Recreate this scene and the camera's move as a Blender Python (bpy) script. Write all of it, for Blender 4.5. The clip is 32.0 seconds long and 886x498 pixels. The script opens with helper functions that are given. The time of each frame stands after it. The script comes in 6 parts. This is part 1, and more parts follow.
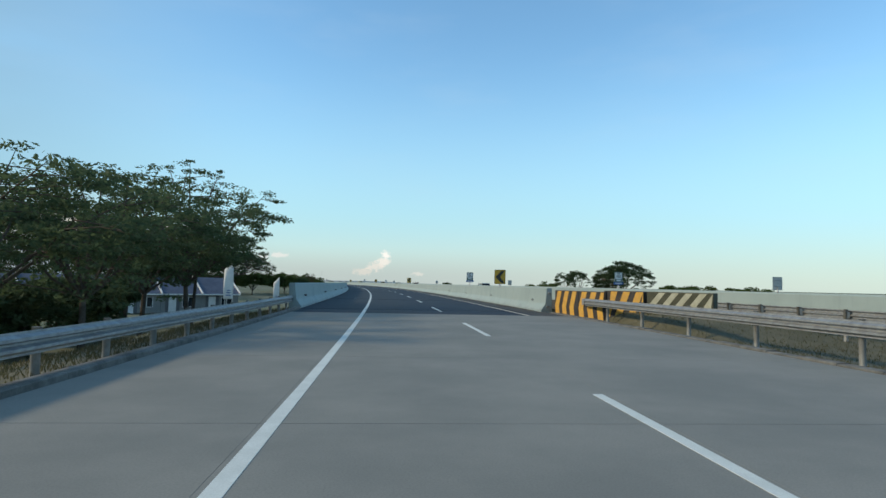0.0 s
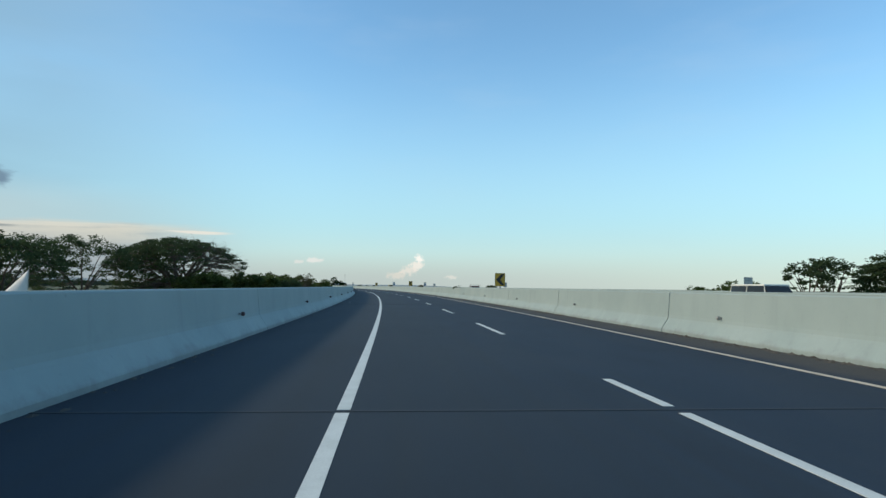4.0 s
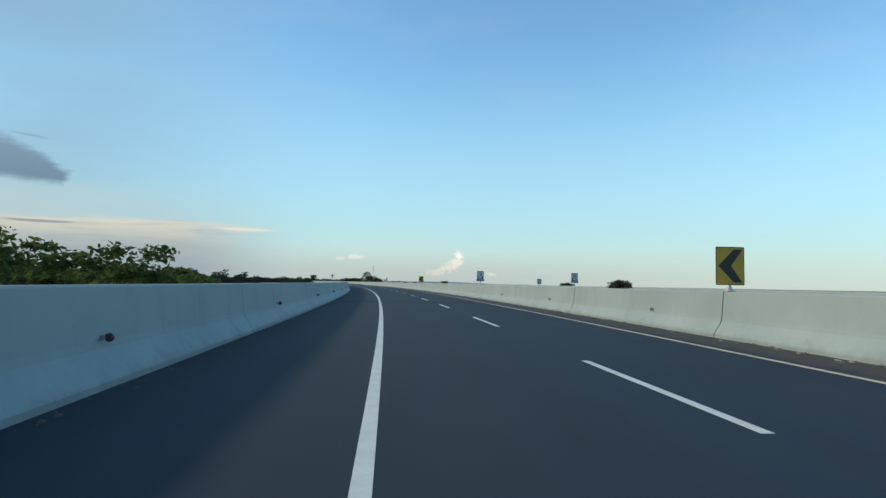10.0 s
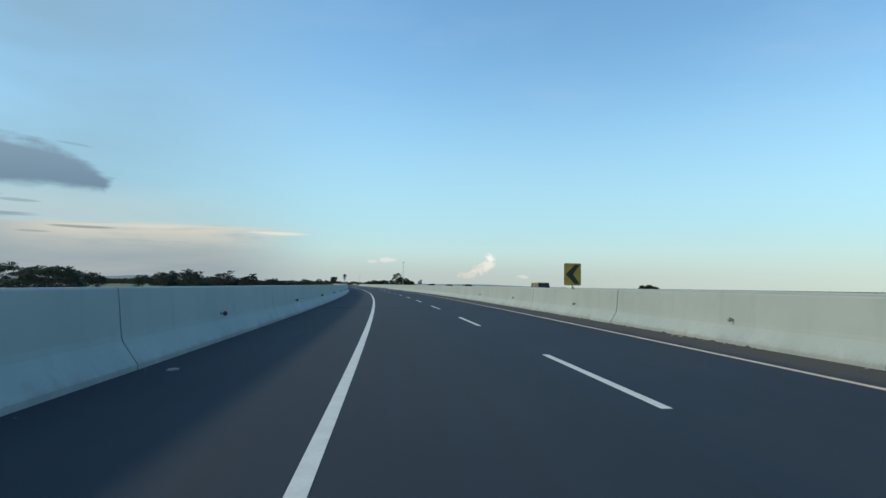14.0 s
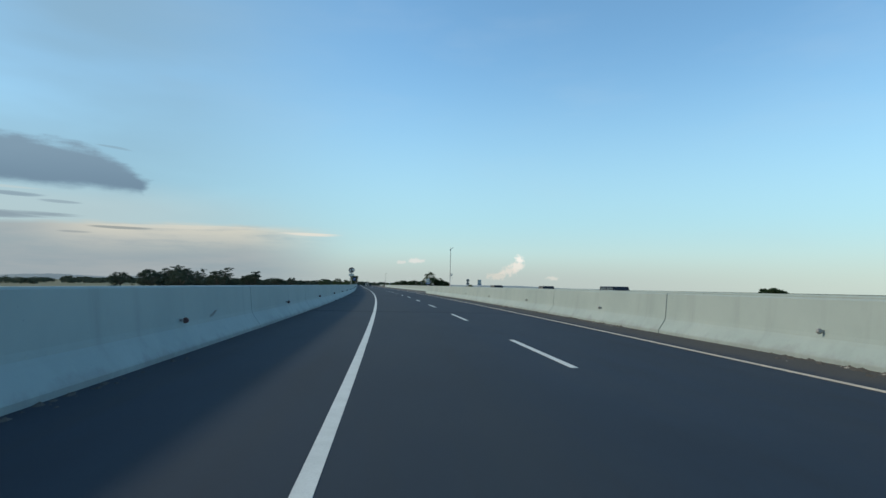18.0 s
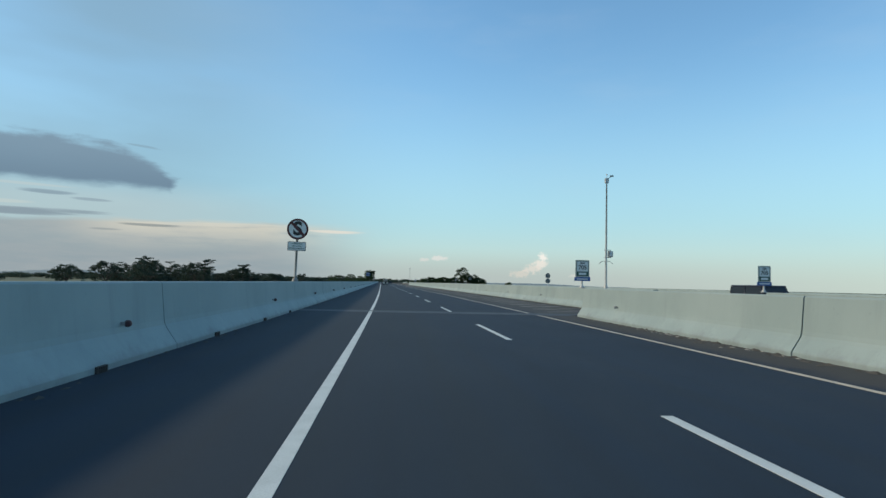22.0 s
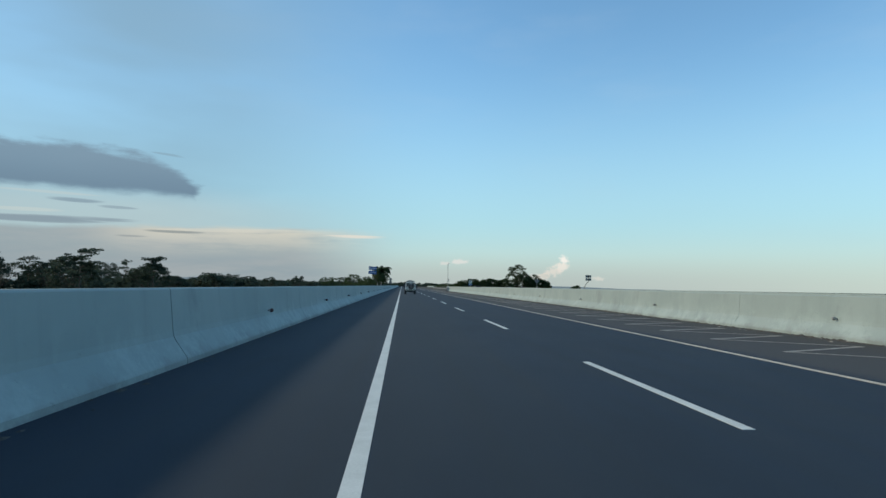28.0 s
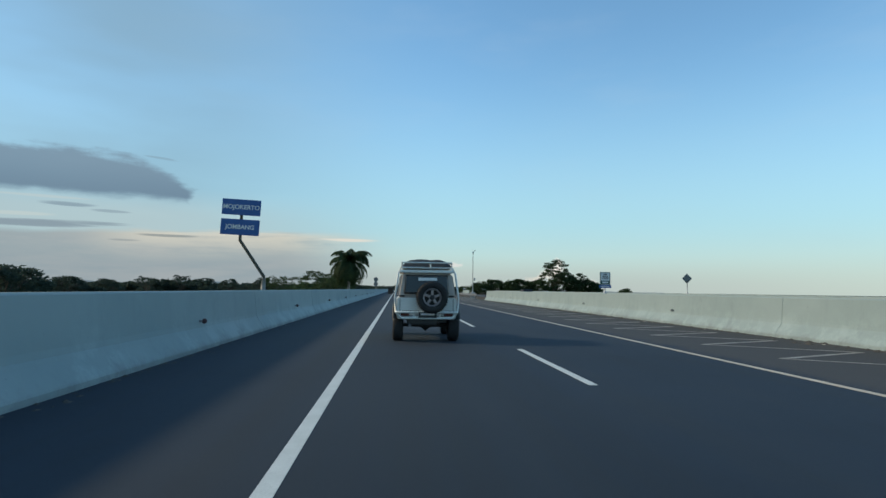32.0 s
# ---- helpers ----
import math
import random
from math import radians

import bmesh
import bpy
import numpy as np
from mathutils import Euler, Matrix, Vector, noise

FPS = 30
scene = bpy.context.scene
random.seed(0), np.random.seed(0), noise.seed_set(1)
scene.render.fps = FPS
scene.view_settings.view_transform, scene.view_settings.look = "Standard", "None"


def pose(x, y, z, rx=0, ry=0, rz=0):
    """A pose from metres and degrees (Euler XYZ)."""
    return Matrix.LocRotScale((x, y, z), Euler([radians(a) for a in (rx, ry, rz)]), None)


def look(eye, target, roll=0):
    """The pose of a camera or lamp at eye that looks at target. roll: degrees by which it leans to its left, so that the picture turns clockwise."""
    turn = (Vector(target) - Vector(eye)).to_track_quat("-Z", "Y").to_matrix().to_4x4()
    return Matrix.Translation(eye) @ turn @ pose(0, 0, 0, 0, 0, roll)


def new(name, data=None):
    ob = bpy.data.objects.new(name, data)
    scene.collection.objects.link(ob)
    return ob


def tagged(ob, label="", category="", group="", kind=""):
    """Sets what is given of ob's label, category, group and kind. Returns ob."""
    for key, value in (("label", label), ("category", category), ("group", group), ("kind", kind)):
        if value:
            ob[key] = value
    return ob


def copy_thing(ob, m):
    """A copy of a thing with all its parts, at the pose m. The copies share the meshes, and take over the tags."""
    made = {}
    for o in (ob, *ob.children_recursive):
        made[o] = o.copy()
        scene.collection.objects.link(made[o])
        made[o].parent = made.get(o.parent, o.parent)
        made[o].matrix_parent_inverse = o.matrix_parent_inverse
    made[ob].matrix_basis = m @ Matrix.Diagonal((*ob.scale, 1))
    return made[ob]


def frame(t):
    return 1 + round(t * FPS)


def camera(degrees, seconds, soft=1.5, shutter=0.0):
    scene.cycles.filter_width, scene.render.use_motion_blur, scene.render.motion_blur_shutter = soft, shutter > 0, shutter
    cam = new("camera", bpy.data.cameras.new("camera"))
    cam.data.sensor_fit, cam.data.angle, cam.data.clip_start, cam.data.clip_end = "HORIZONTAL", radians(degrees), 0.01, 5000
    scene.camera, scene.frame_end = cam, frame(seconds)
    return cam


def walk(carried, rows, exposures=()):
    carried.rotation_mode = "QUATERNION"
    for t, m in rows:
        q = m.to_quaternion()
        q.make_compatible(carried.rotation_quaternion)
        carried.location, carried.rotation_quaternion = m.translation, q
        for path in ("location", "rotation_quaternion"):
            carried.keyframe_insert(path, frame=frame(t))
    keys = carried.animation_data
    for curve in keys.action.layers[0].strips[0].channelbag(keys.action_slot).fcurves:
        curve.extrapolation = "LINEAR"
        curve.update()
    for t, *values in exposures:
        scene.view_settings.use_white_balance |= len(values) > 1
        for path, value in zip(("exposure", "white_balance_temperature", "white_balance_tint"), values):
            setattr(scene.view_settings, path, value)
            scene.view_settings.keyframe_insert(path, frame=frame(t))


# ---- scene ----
# ---------------------------------------------------------------- camera
cam = camera(73.5, 32.0, soft=1.5)
# seconds, x, y, z, heading, pitch, lean
ROWS = [
    (0, 1.06, -0.05, 1.31, -5.6, 3.37, 1.24),
    (1, 1.04, 19.24, 1.31, -4.32, 3.35, 1.04),
    (2, 0.81, 38.39, 1.31, -3.97, 3.65, 0.86),
    (3, 0.46, 57.53, 1.31, -3.15, 3.71, 0.52),
    (6, -2.25, 114.92, 1.31, -1.17, 3.36, 1.14),
    (7, -3.57, 134.03, 1.31, -0.36, 3.32, 0.85),
    (8, -5.23, 153.18, 1.31, 0.42, 3.21, 0.98),
    (9, -7, 172.38, 1.31, 0.99, 3.31, 0.91),
    (10, -8.98, 191.63, 1.31, 1.43, 3.28, 1.04),
    (11, -11.13, 210.89, 1.31, 1.94, 3.33, 0.81),
    (12, -13.5, 230.07, 1.31, 2.77, 3.39, 0.78),
    (13, -16.18, 249.08, 1.31, 3.83, 3.39, 0.97),
    (14, -19.18, 267.82, 1.31, 4.46, 3.49, 0.85),
    (17, -29.39, 323.01, 1.31, 6.6, 3.56, 0.86),
    (18, -33.28, 341.15, 1.31, 7.26, 3.55, 1.15),
    (19, -37.38, 359.16, 1.31, 8.13, 3.34, 1.63),
    (20, -41.56, 377.12, 1.31, 8.86, 3.52, 1.53),
    (21, -45.74, 395.03, 1.31, 8.82, 3.47, 1.23),
    (22, -50.06, 412.95, 1.31, 9.47, 3.26, 1.37),
    (23, -54.56, 430.93, 1.31, 9.93, 3.41, 1.11),
    (24, -59.27, 448.97, 1.31, 10.88, 3.46, 1.1),
    (25, -64.16, 467.08, 1.31, 11.54, 3.41, 1.04),
    (28, -79.68, 521.44, 1.31, 11.44, 3.57, 0.92),
    (29, -84.56, 539.61, 1.31, 10.45, 3.7, 0.58),
    (30, -89.44, 557.76, 1.31, 10.42, 3.85, 0.94),
    (31, -94.32, 575.93, 1.31, 10.6, 3.67, 1.39),
    (32, -99.09, 594.15, 1.31, 10.9, 3.91, 0.78),
]

walk(cam, [(t, pose(x, y, z, 90 + p, 0, a) @ pose(0, 0, 0, 0, 0, r)) for t, x, y, z, a, p, r in ROWS],
     [(0, 0.06), (3, 0.03), (10, 0.0), (18, -0.06), (23, -0.10), (32, -0.10)])

# ---------------------------------------------------------------- world and sun
SUN_EL, SUN_AZ = 27.0, -93.0      # degrees up, degrees clockwise from +y


def build_world():
    w = bpy.data.worlds.new("sky")
    scene.world = w
    w.use_nodes = True
    t = w.node_tree
    t.nodes.clear()
    N, L = t.nodes.new, t.links.new

    def math_(op, a, b=None, c=None, clamp=False):
        n = N("ShaderNodeMath")
        n.operation = op
        n.use_clamp = clamp
        for i, v in enumerate((a, b, c)):
            if v is None:
                continue
            if isinstance(v, (int, float)):
                n.inputs[i].default_value = v
            else:
                L(v, n.inputs[i])
        return n.outputs[0]

    def ramp(v, a, b, lo=0.0, hi=1.0):
        n = N("ShaderNodeMapRange")
        n.interpolation_type = "SMOOTHSTEP"
        L(v, n.inputs[0])
        for i, x in zip((1, 2, 3, 4), (a, b, lo, hi)):
            n.inputs[i].default_value = x
        return n.outputs[0]

    def mix(fac, a, b):
        n = N("ShaderNodeMix")
        n.data_type = "RGBA"
        for i, v in ((0, fac), (6, a), (7, b)):
            if isinstance(v, tuple):
                n.inputs[i].default_value = (*v, 1)
            elif isinstance(v, (int, float)):
                n.inputs[i].default_value = v
            else:
                L(v, n.inputs[i])
        return n.outputs[2]

    sky = N("ShaderNodeTexSky")
    sky.sky_type = "NISHITA"
    sky.sun_disc = False
    sky.sun_elevation = radians(SUN_EL)
    sky.sun_rotation = radians(SUN_AZ)
    sky.air_density, sky.dust_density, sky.ozone_density, sky.altitude = 1.0, 0.15, 1.5, 50
    gain = N("ShaderNodeVectorMath")
    gain.operation = "MULTIPLY"
    L(sky.outputs[0], gain.inputs[0])
    gain.inputs[1].default_value = SKY_GAIN
    co = N("ShaderNodeTexCoord")
    sep = N("ShaderNodeSeparateXYZ")
    L(co.outputs["Generated"], sep.inputs[0])
    az = math_("MULTIPLY", math_("ARCTAN2", sep.outputs[0], sep.outputs[1]), 57.2958)
    el = math_("MULTIPLY", math_("ARCSINE", sep.outputs[2]), 57.2958)
    xyz = N("ShaderNodeCombineXYZ")
    L(az, xyz.inputs[0])
    L(el, xyz.inputs[1])

    def noise_(sx, sy, scale, detail=6.0, rough=0.55, off=0.0):
        m = N("ShaderNodeMapping")
        L(xyz.outputs[0], m.inputs[0])
        m.inputs["Scale"].default_value = (sx, sy, 1)
        m.inputs["Location"].default_value = (off, off * 0.37, off)
        n = N("ShaderNodeTexNoise")
        n.inputs["Scale"].default_value = scale
        n.inputs["Detail"].default_value = detail
        n.inputs["Roughness"].default_value = rough
        L(m.outputs[0], n.inputs["Vector"])
        return n.outputs[0]

    col = gain.outputs[0]
    # thin high veil, wide and faint
    veil = math_("MULTIPLY", ramp(noise_(0.05, 0.16, 1.0, 5), 0.45, 0.75), 0.10)
    col = mix(veil, col, (0.62, 0.72, 0.80))
    # haze over the whole horizon
    haze = math_("POWER", ramp(el, 24.0, -2.0), 1.2)
    col = mix(math_("MULTIPLY", haze, 0.92), col, mix(ramp(el, 7.0, 0.0), (0.41, 0.64, 0.71), (0.55, 0.65, 0.62)))
    # greyer sheet of thin cloud towards the sun's side
    sheet = math_("MULTIPLY", ramp(az, -8.0, -42.0), ramp(noise_(0.03, 0.10, 1.0, 4, 0.5, 7.0), 0.25, 0.6, 0.6, 1.0))
    col = mix(math_("MULTIPLY", sheet, 0.74), col, (0.25, 0.40, 0.50))
    # layered bank low over the fields, warm where the sun reaches it, thinning out towards the road's far end
    n1 = noise_(0.09, 0.55, 1.0, 7, 0.6, 3.0)
    n2 = noise_(0.14, 1.1, 1.0, 7, 0.62, 11.0)
    top = math_("ADD", math_("MULTIPLY", ramp(az, -46.0, -27.0), 0.7), math_("MULTIPLY", math_("SUBTRACT", n1, 0.5), 1.5))
    top = math_("ADD", top, 4.55)
    glow_ = math_("MULTIPLY", math_("MULTIPLY", ramp(el, 9.0, 6.0), ramp(el, 3.0, 5.0)), ramp(az, -14.0, -40.0))
    col = mix(math_("MULTIPLY", glow_, 0.5), col, (0.58, 0.66, 0.64))
    under = math_("SUBTRACT", top, el)
    bank = math_("MULTIPLY", ramp(under, -0.15, 0.45), ramp(az, -15.0, -27.0))
    base = math_("MULTIPLY", ramp(el, 3.6, 0.3), ramp(az, 42.0, -6.0))
    col = mix(math_("MULTIPLY", base, 0.55), col, (0.42, 0.46, 0.475))
    lit = math_("MULTIPLY", ramp(under, 3.3, 0.1), math_("MULTIPLY", ramp(az, -44.0, -36.0, 0.12, 1.0), ramp(n2, 0.25, 0.58, 0.35, 1.0)))
    bankc = mix(lit, mix(ramp(n1, 0.3, 0.7), (0.30, 0.375, 0.415), (0.39, 0.43, 0.445)), (0.69, 0.66, 0.56))
    col = mix(math_("MULTIPLY", bank, 0.9), col, bankc)
    # grey streaks along the bank's top and a few small ones above it
    n3 = noise_(0.12, 2.6, 1.0, 5, 0.55, 21.0)

    def streak(ca, ce, ra, re, st_, c, tilt=0.0):
        nonlocal col
        a = math_("DIVIDE", math_("SUBTRACT", az, ca), ra)
        mid_ = math_("ADD", math_("MULTIPLY", math_("SUBTRACT", az, ca), tilt), ce)
        e = math_("DIVIDE", math_("SUBTRACT", el, mid_), re)
        r = math_("ADD", math_("POWER", math_("ABSOLUTE", a), 2.0), math_("POWER", math_("ABSOLUTE", e), 2.0))
        f = ramp(math_("ADD", r, math_("MULTIPLY", math_("SUBTRACT", n3, 0.5), 2.6)), 1.15, 0.25)
        col = mix(math_("MULTIPLY", f, st_), col, c)
    streak(-46.5, 4.85, 7.5, 0.34, 0.85, (0.25, 0.325, 0.385), 0.035)
    streak(-35.8, 4.40, 2.9, 0.13, 0.75, (0.25, 0.29, 0.30))
    streak(-39.2, 3.85, 1.6, 0.10, 0.6, (0.28, 0.32, 0.34))
    streak(-43.6, 6.6, 2.3, 0.20, 0.75, (0.24, 0.335, 0.41))
    streak(-40.5, 6.2, 1.6, 0.13, 0.6, (0.26, 0.35, 0.42))
    streak(-47.0, 5.55, 3.0, 0.18, 0.3, (0.72, 0.74, 0.66), 0.03)
    streak(-31.0, 4.75, 7.0, 0.20, 0.6, (0.72, 0.71, 0.62), 0.03)
    streak(-20.0, 4.55, 3.3, 0.20, 0.85, (0.82, 0.78, 0.69))
    # the dark ragged cloud: a long body with a blunt, frayed end
    n5 = noise_(0.20, 0.75, 1.0, 9, 0.62, 5.0)
    n6 = noise_(0.10, 0.30, 1.0, 4, 0.5, 17.0)
    fray = math_("MULTIPLY", math_("SUBTRACT", n5, 0.5), 2.6)
    back = math_("SUBTRACT", -33.4, az)
    roof = math_("MINIMUM", math_("ADD", math_("MULTIPLY", back, 0.56), 8.55), math_("ADD", 11.1, math_("MULTIPLY", back, 0.016)))
    above = math_("SUBTRACT", math_("ADD", roof, fray), el)
    below = math_("SUBTRACT", math_("ADD", el, math_("MULTIPLY", fray, 0.55)), 7.2)
    body = math_("MINIMUM", above, math_("MINIMUM", below, math_("ADD", math_("ADD", back, math_("MULTIPLY", math_("SUBTRACT", el, 8.9), 0.5)), math_("MULTIPLY", fray, 0.9))))
    dark = math_("MULTIPLY", ramp(body, -0.1, 0.75), ramp(az, -75.0, -60.0))
    shade = mix(ramp(math_("SUBTRACT", el, 7.2), 0.0, 3.6), (0.165, 0.255, 0.345), (0.235, 0.345, 0.44))
    col = mix(math_("MULTIPLY", dark, 0.93), col, mix(math_("MULTIPLY", n6, 0.5), shade, (0.16, 0.25, 0.35)))
    streak(-36.6, 11.05, 1.5, 0.12, 0.6, (0.26, 0.40, 0.50), -0.08)
    streak(-45.5, 7.05, 4.0, 0.14, 0.4, (0.60, 0.66, 0.64))
    # small cumulus beyond the road's end
    n7 = noise_(2.3, 2.6, 1.0, 9, 0.66, 41.0)

    def puff(ca, ce, ra, re):
        a = math_("DIVIDE", math_("SUBTRACT", az, ca), ra)
        e = math_("DIVIDE", math_("SUBTRACT", el, ce), re)
        r = math_("SQRT", math_("ADD", math_("POWER", a, 2.0), math_("POWER", e, 2.0)))
        return ramp(math_("ADD", r, math_("MULTIPLY", math_("SUBTRACT", n7, 0.5), 3.0)), 1.25, 0.45)
    for ca, ce, ra, re, st_, c in ((0.1, 2.62, 0.40, 0.46, 0.97, (0.97, 0.94, 0.87)), (-0.15, 2.0, 0.68, 0.46, 0.9, (0.88, 0.84, 0.76)),
                                   (-0.9, 1.5, 0.85, 0.42, 0.75, (0.82, 0.77, 0.69)), (-2.0, 1.0, 1.0, 0.34, 0.6, (0.78, 0.72, 0.63)),
                                   (-9.9, 2.35, 0.9, 0.26, 0.7, (0.84, 0.82, 0.78)), (-11.2, 2.2, 0.5, 0.2, 0.6, (0.80, 0.78, 0.74)), (3.2, 0.9, 0.5, 0.2, 0.5, (0.85, 0.80, 0.72))):
        col = mix(math_("MULTIPLY", puff(ca, ce, ra, re), st_), col, c)
    bg = N("ShaderNodeBackground")
    bg.inputs[1].default_value = SKY_STRENGTH
    L(col, bg.inputs[0])
    out = N("ShaderNodeOutputWorld")
    L(bg.outputs[0], out.inputs[0])


SKY_GAIN = (0.160, 0.214, 0.218)
SKY_STRENGTH = 1.0
build_world()
sun = bpy.data.lights.new("sun", "SUN")
sun.energy, sun.angle, sun.color = 2.9, radians(5.0), (1.0, 0.83, 0.58)
sun_ob = new("sun", sun)
_d = Vector((math.sin(radians(SUN_AZ)) * math.cos(radians(SUN_EL)), math.cos(radians(SUN_AZ)) * math.cos(radians(SUN_EL)), math.sin(radians(SUN_EL))))
sun_ob.matrix_world = look(_d * 300, (0, 0, 0))

# ---------------------------------------------------------------- the road's line
# bend of the road in 1/1000 per metre, at distances along the left edge line
_KS = [-80, 0, 80, 160, 240, 320, 400, 440, 480, 520, 4000]
_KV = [0.677, 0.677, 0.661, 0.668, 0.701, 0.641, 0.471, 0.271, 0.122, 0.002, 0.0]
_S = np.arange(-80.0, 1700.0, 1.0)
_H = np.cumsum(np.interp(_S, _KS, _KV)) * 1e-3
_H = _H - np.interp(0, _S, _H) + radians(-0.964)
_CX, _CY = np.cumsum(-np.sin(_H)), np.cumsum(np.cos(_H))
_CX, _CY = _CX - np.interp(0, _S, _CX), _CY - np.interp(0, _S, _CY)


def P(s, x, z=0.0):
    """A place s metres along the road, x metres to the right of the left edge line, z up."""
    a = float(np.interp(s, _S, _H))
    return Vector((float(np.interp(s, _S, _CX)) + x * math.cos(a), float(np.interp(s, _S, _CY)) + x * math.sin(a), z))


def heading(s):
    return math.degrees(float(np.interp(s, _S, _H)))


def at(s, x, z=0.0, turn=0.0):
    """A pose on the road whose y axis runs along it."""
    p = P(s, x, z)
    return pose(p.x, p.y, p.z, 0, 0, heading(s) + turn)


# ---------------------------------------------------------------- materials
def material(name, rough=0.7, metal=0.0):
    m = bpy.data.materials.new(name)
    m.use_nodes = True
    t = m.node_tree
    b = t.nodes["Principled BSDF"]
    b.inputs["Roughness"].default_value = rough
    b.inputs["Metallic"].default_value = metal
    return m, t, b


def noise_node(t, scale, detail=5.0, rough=0.55, coord="Object", stretch=(1, 1, 1), vec=None):
    c = t.nodes.new("ShaderNodeTexCoord")
    mp = t.nodes.new("ShaderNodeMapping")
    mp.inputs["Scale"].default_value = stretch
    t.links.new(vec if vec is not None else c.outputs[coord], mp.inputs[0])
    n = t.nodes.new("ShaderNodeTexNoise")
    n.inputs["Scale"].default_value, n.inputs["Detail"].default_value, n.inputs["Roughness"].default_value = scale, detail, rough
    t.links.new(mp.outputs[0], n.inputs["Vector"])
    return n.outputs[0]


def span(t, v, a, b, lo=0.0, hi=1.0):
    n = t.nodes.new("ShaderNodeMapRange")
    n.interpolation_type = "SMOOTHSTEP"
    t.links.new(v, n.inputs[0])
    for i, x in zip((1, 2, 3, 4), (a, b, lo, hi)):
        n.inputs[i].default_value = x
    return n.outputs[0]


def blend(t, fac, a, b, kind="MIX"):
    n = t.nodes.new("ShaderNodeMix")
    n.data_type = "RGBA"
    n.blend_type = kind
    for i, v in ((0, fac), (6, a), (7, b)):
        if isinstance(v, tuple):
            n.inputs[i].default_value = (*v, 1)
        elif isinstance(v, (int, float)):
            n.inputs[i].default_value = v
        else:
            t.links.new(v, n.inputs[i])
    return n.outputs[2]


def times(t, a, b, op="MULTIPLY"):
    n = t.nodes.new("ShaderNodeMath")
    n.operation = op
    for i, v in enumerate((a, b)):
        if isinstance(v, (int, float)):
            n.inputs[i].default_value = v
        else:
            t.links.new(v, n.inputs[i])
    return n.outputs[0]


def relief(t, b, h, strength=0.3, dist=0.01):
    n = t.nodes.new("ShaderNodeBump")
    n.inputs["Strength"].default_value, n.inputs["Distance"].default_value = strength, dist
    t.links.new(h, n.inputs["Height"])
    t.links.new(n.outputs[0], b.inputs["Normal"])


def mottled(name, c1, c2, rough=0.7, metal=0.0, scale=2.0, fine=40.0, bump=0.2, dist=0.006, stretch=(1, 1, 1), amount=1.0):
    """A surface of two tones: broad patches and fine grain."""
    m, t, b = material(name, rough, metal)
    broad = noise_node(t, scale, 5, 0.6, stretch=stretch)
    grain = noise_node(t, fine, 4, 0.6)
    f = times(t, span(t, broad, 0.3, 0.7), amount)
    c = blend(t, f, c1, c2)
    c = blend(t, span(t, grain, 0.35, 0.75, 0.0, 0.35), c, tuple(v * 0.6 for v in c1))
    t.links.new(c, b.inputs["Base Color"])
    if bump:
        relief(t, b, grain, bump, dist)
    return m


def make_asphalt():
    m, t, b = material("asphalt", 0.84)
    b.inputs["Specular IOR Level"].default_value = 0.4
    uv = t.nodes.new("ShaderNodeUVMap")
    sp = t.nodes.new("ShaderNodeSeparateXYZ")
    t.links.new(uv.outputs[0], sp.inputs[0])
    x = sp.outputs[0]
    broad = noise_node(t, 0.25, 5, 0.6, stretch=(1, 1, 1))
    streak = noise_node(t, 1.0, 4, 0.6, vec=uv.outputs[0], stretch=(2.2, 0.03, 1))
    grain = noise_node(t, 60, 3, 0.7)
    chips = noise_node(t, 180, 2, 0.6)
    c = blend(t, span(t, broad, 0.3, 0.7), ASPHALT_A, ASPHALT_B)
    c = blend(t, span(t, streak, 0.42, 0.72, 0.0, 0.5), c, (0.011, 0.019, 0.028))
    c = blend(t, span(t, grain, 0.4, 0.7, 0.0, 0.5), c, (0.008, 0.014, 0.021))
    c = blend(t, span(t, chips, 0.62, 0.75, 0.0, 0.45), c, (0.054, 0.078, 0.098))
    patch = noise_node(t, 1.0, 5, 0.6, vec=uv.outputs[0], stretch=(0.9, 0.22, 1))
    c = blend(t, span(t, patch, 0.45, 0.70, 0.0, 0.45), c, (0.020, 0.031, 0.044))
    c = blend(t, span(t, patch, 0.48, 0.28, 0.0, 0.5), c, (0.006, 0.014, 0.026))
    # sunlit strip along the edge line painted paler, sand blown against the median wall
    strip = times(t, times(t, x, 0.5, "SUBTRACT"), 0.0, "ADD")
    ab = t.nodes.new("ShaderNodeMath")
    ab.operation = "ABSOLUTE"
    t.links.new(strip, ab.inputs[0])
    c = blend(t, span(t, ab.outputs[0], 2.6, 0.8, 0.0, 0.32), c, (0.022, 0.030, 0.035))
    edge = times(t, x, times(t, times(t, noise_node(t, 0.9, 5, 0.65), 0.5, "SUBTRACT"), 1.1), "ADD")
    c = blend(t, span(t, edge, 7.15, 7.9, 0.0, 0.85), c, (0.062, 0.058, 0.054))
    t.links.new(c, b.inputs["Base Color"])
    relief(t, b, grain, 0.35, 0.008)
    return m


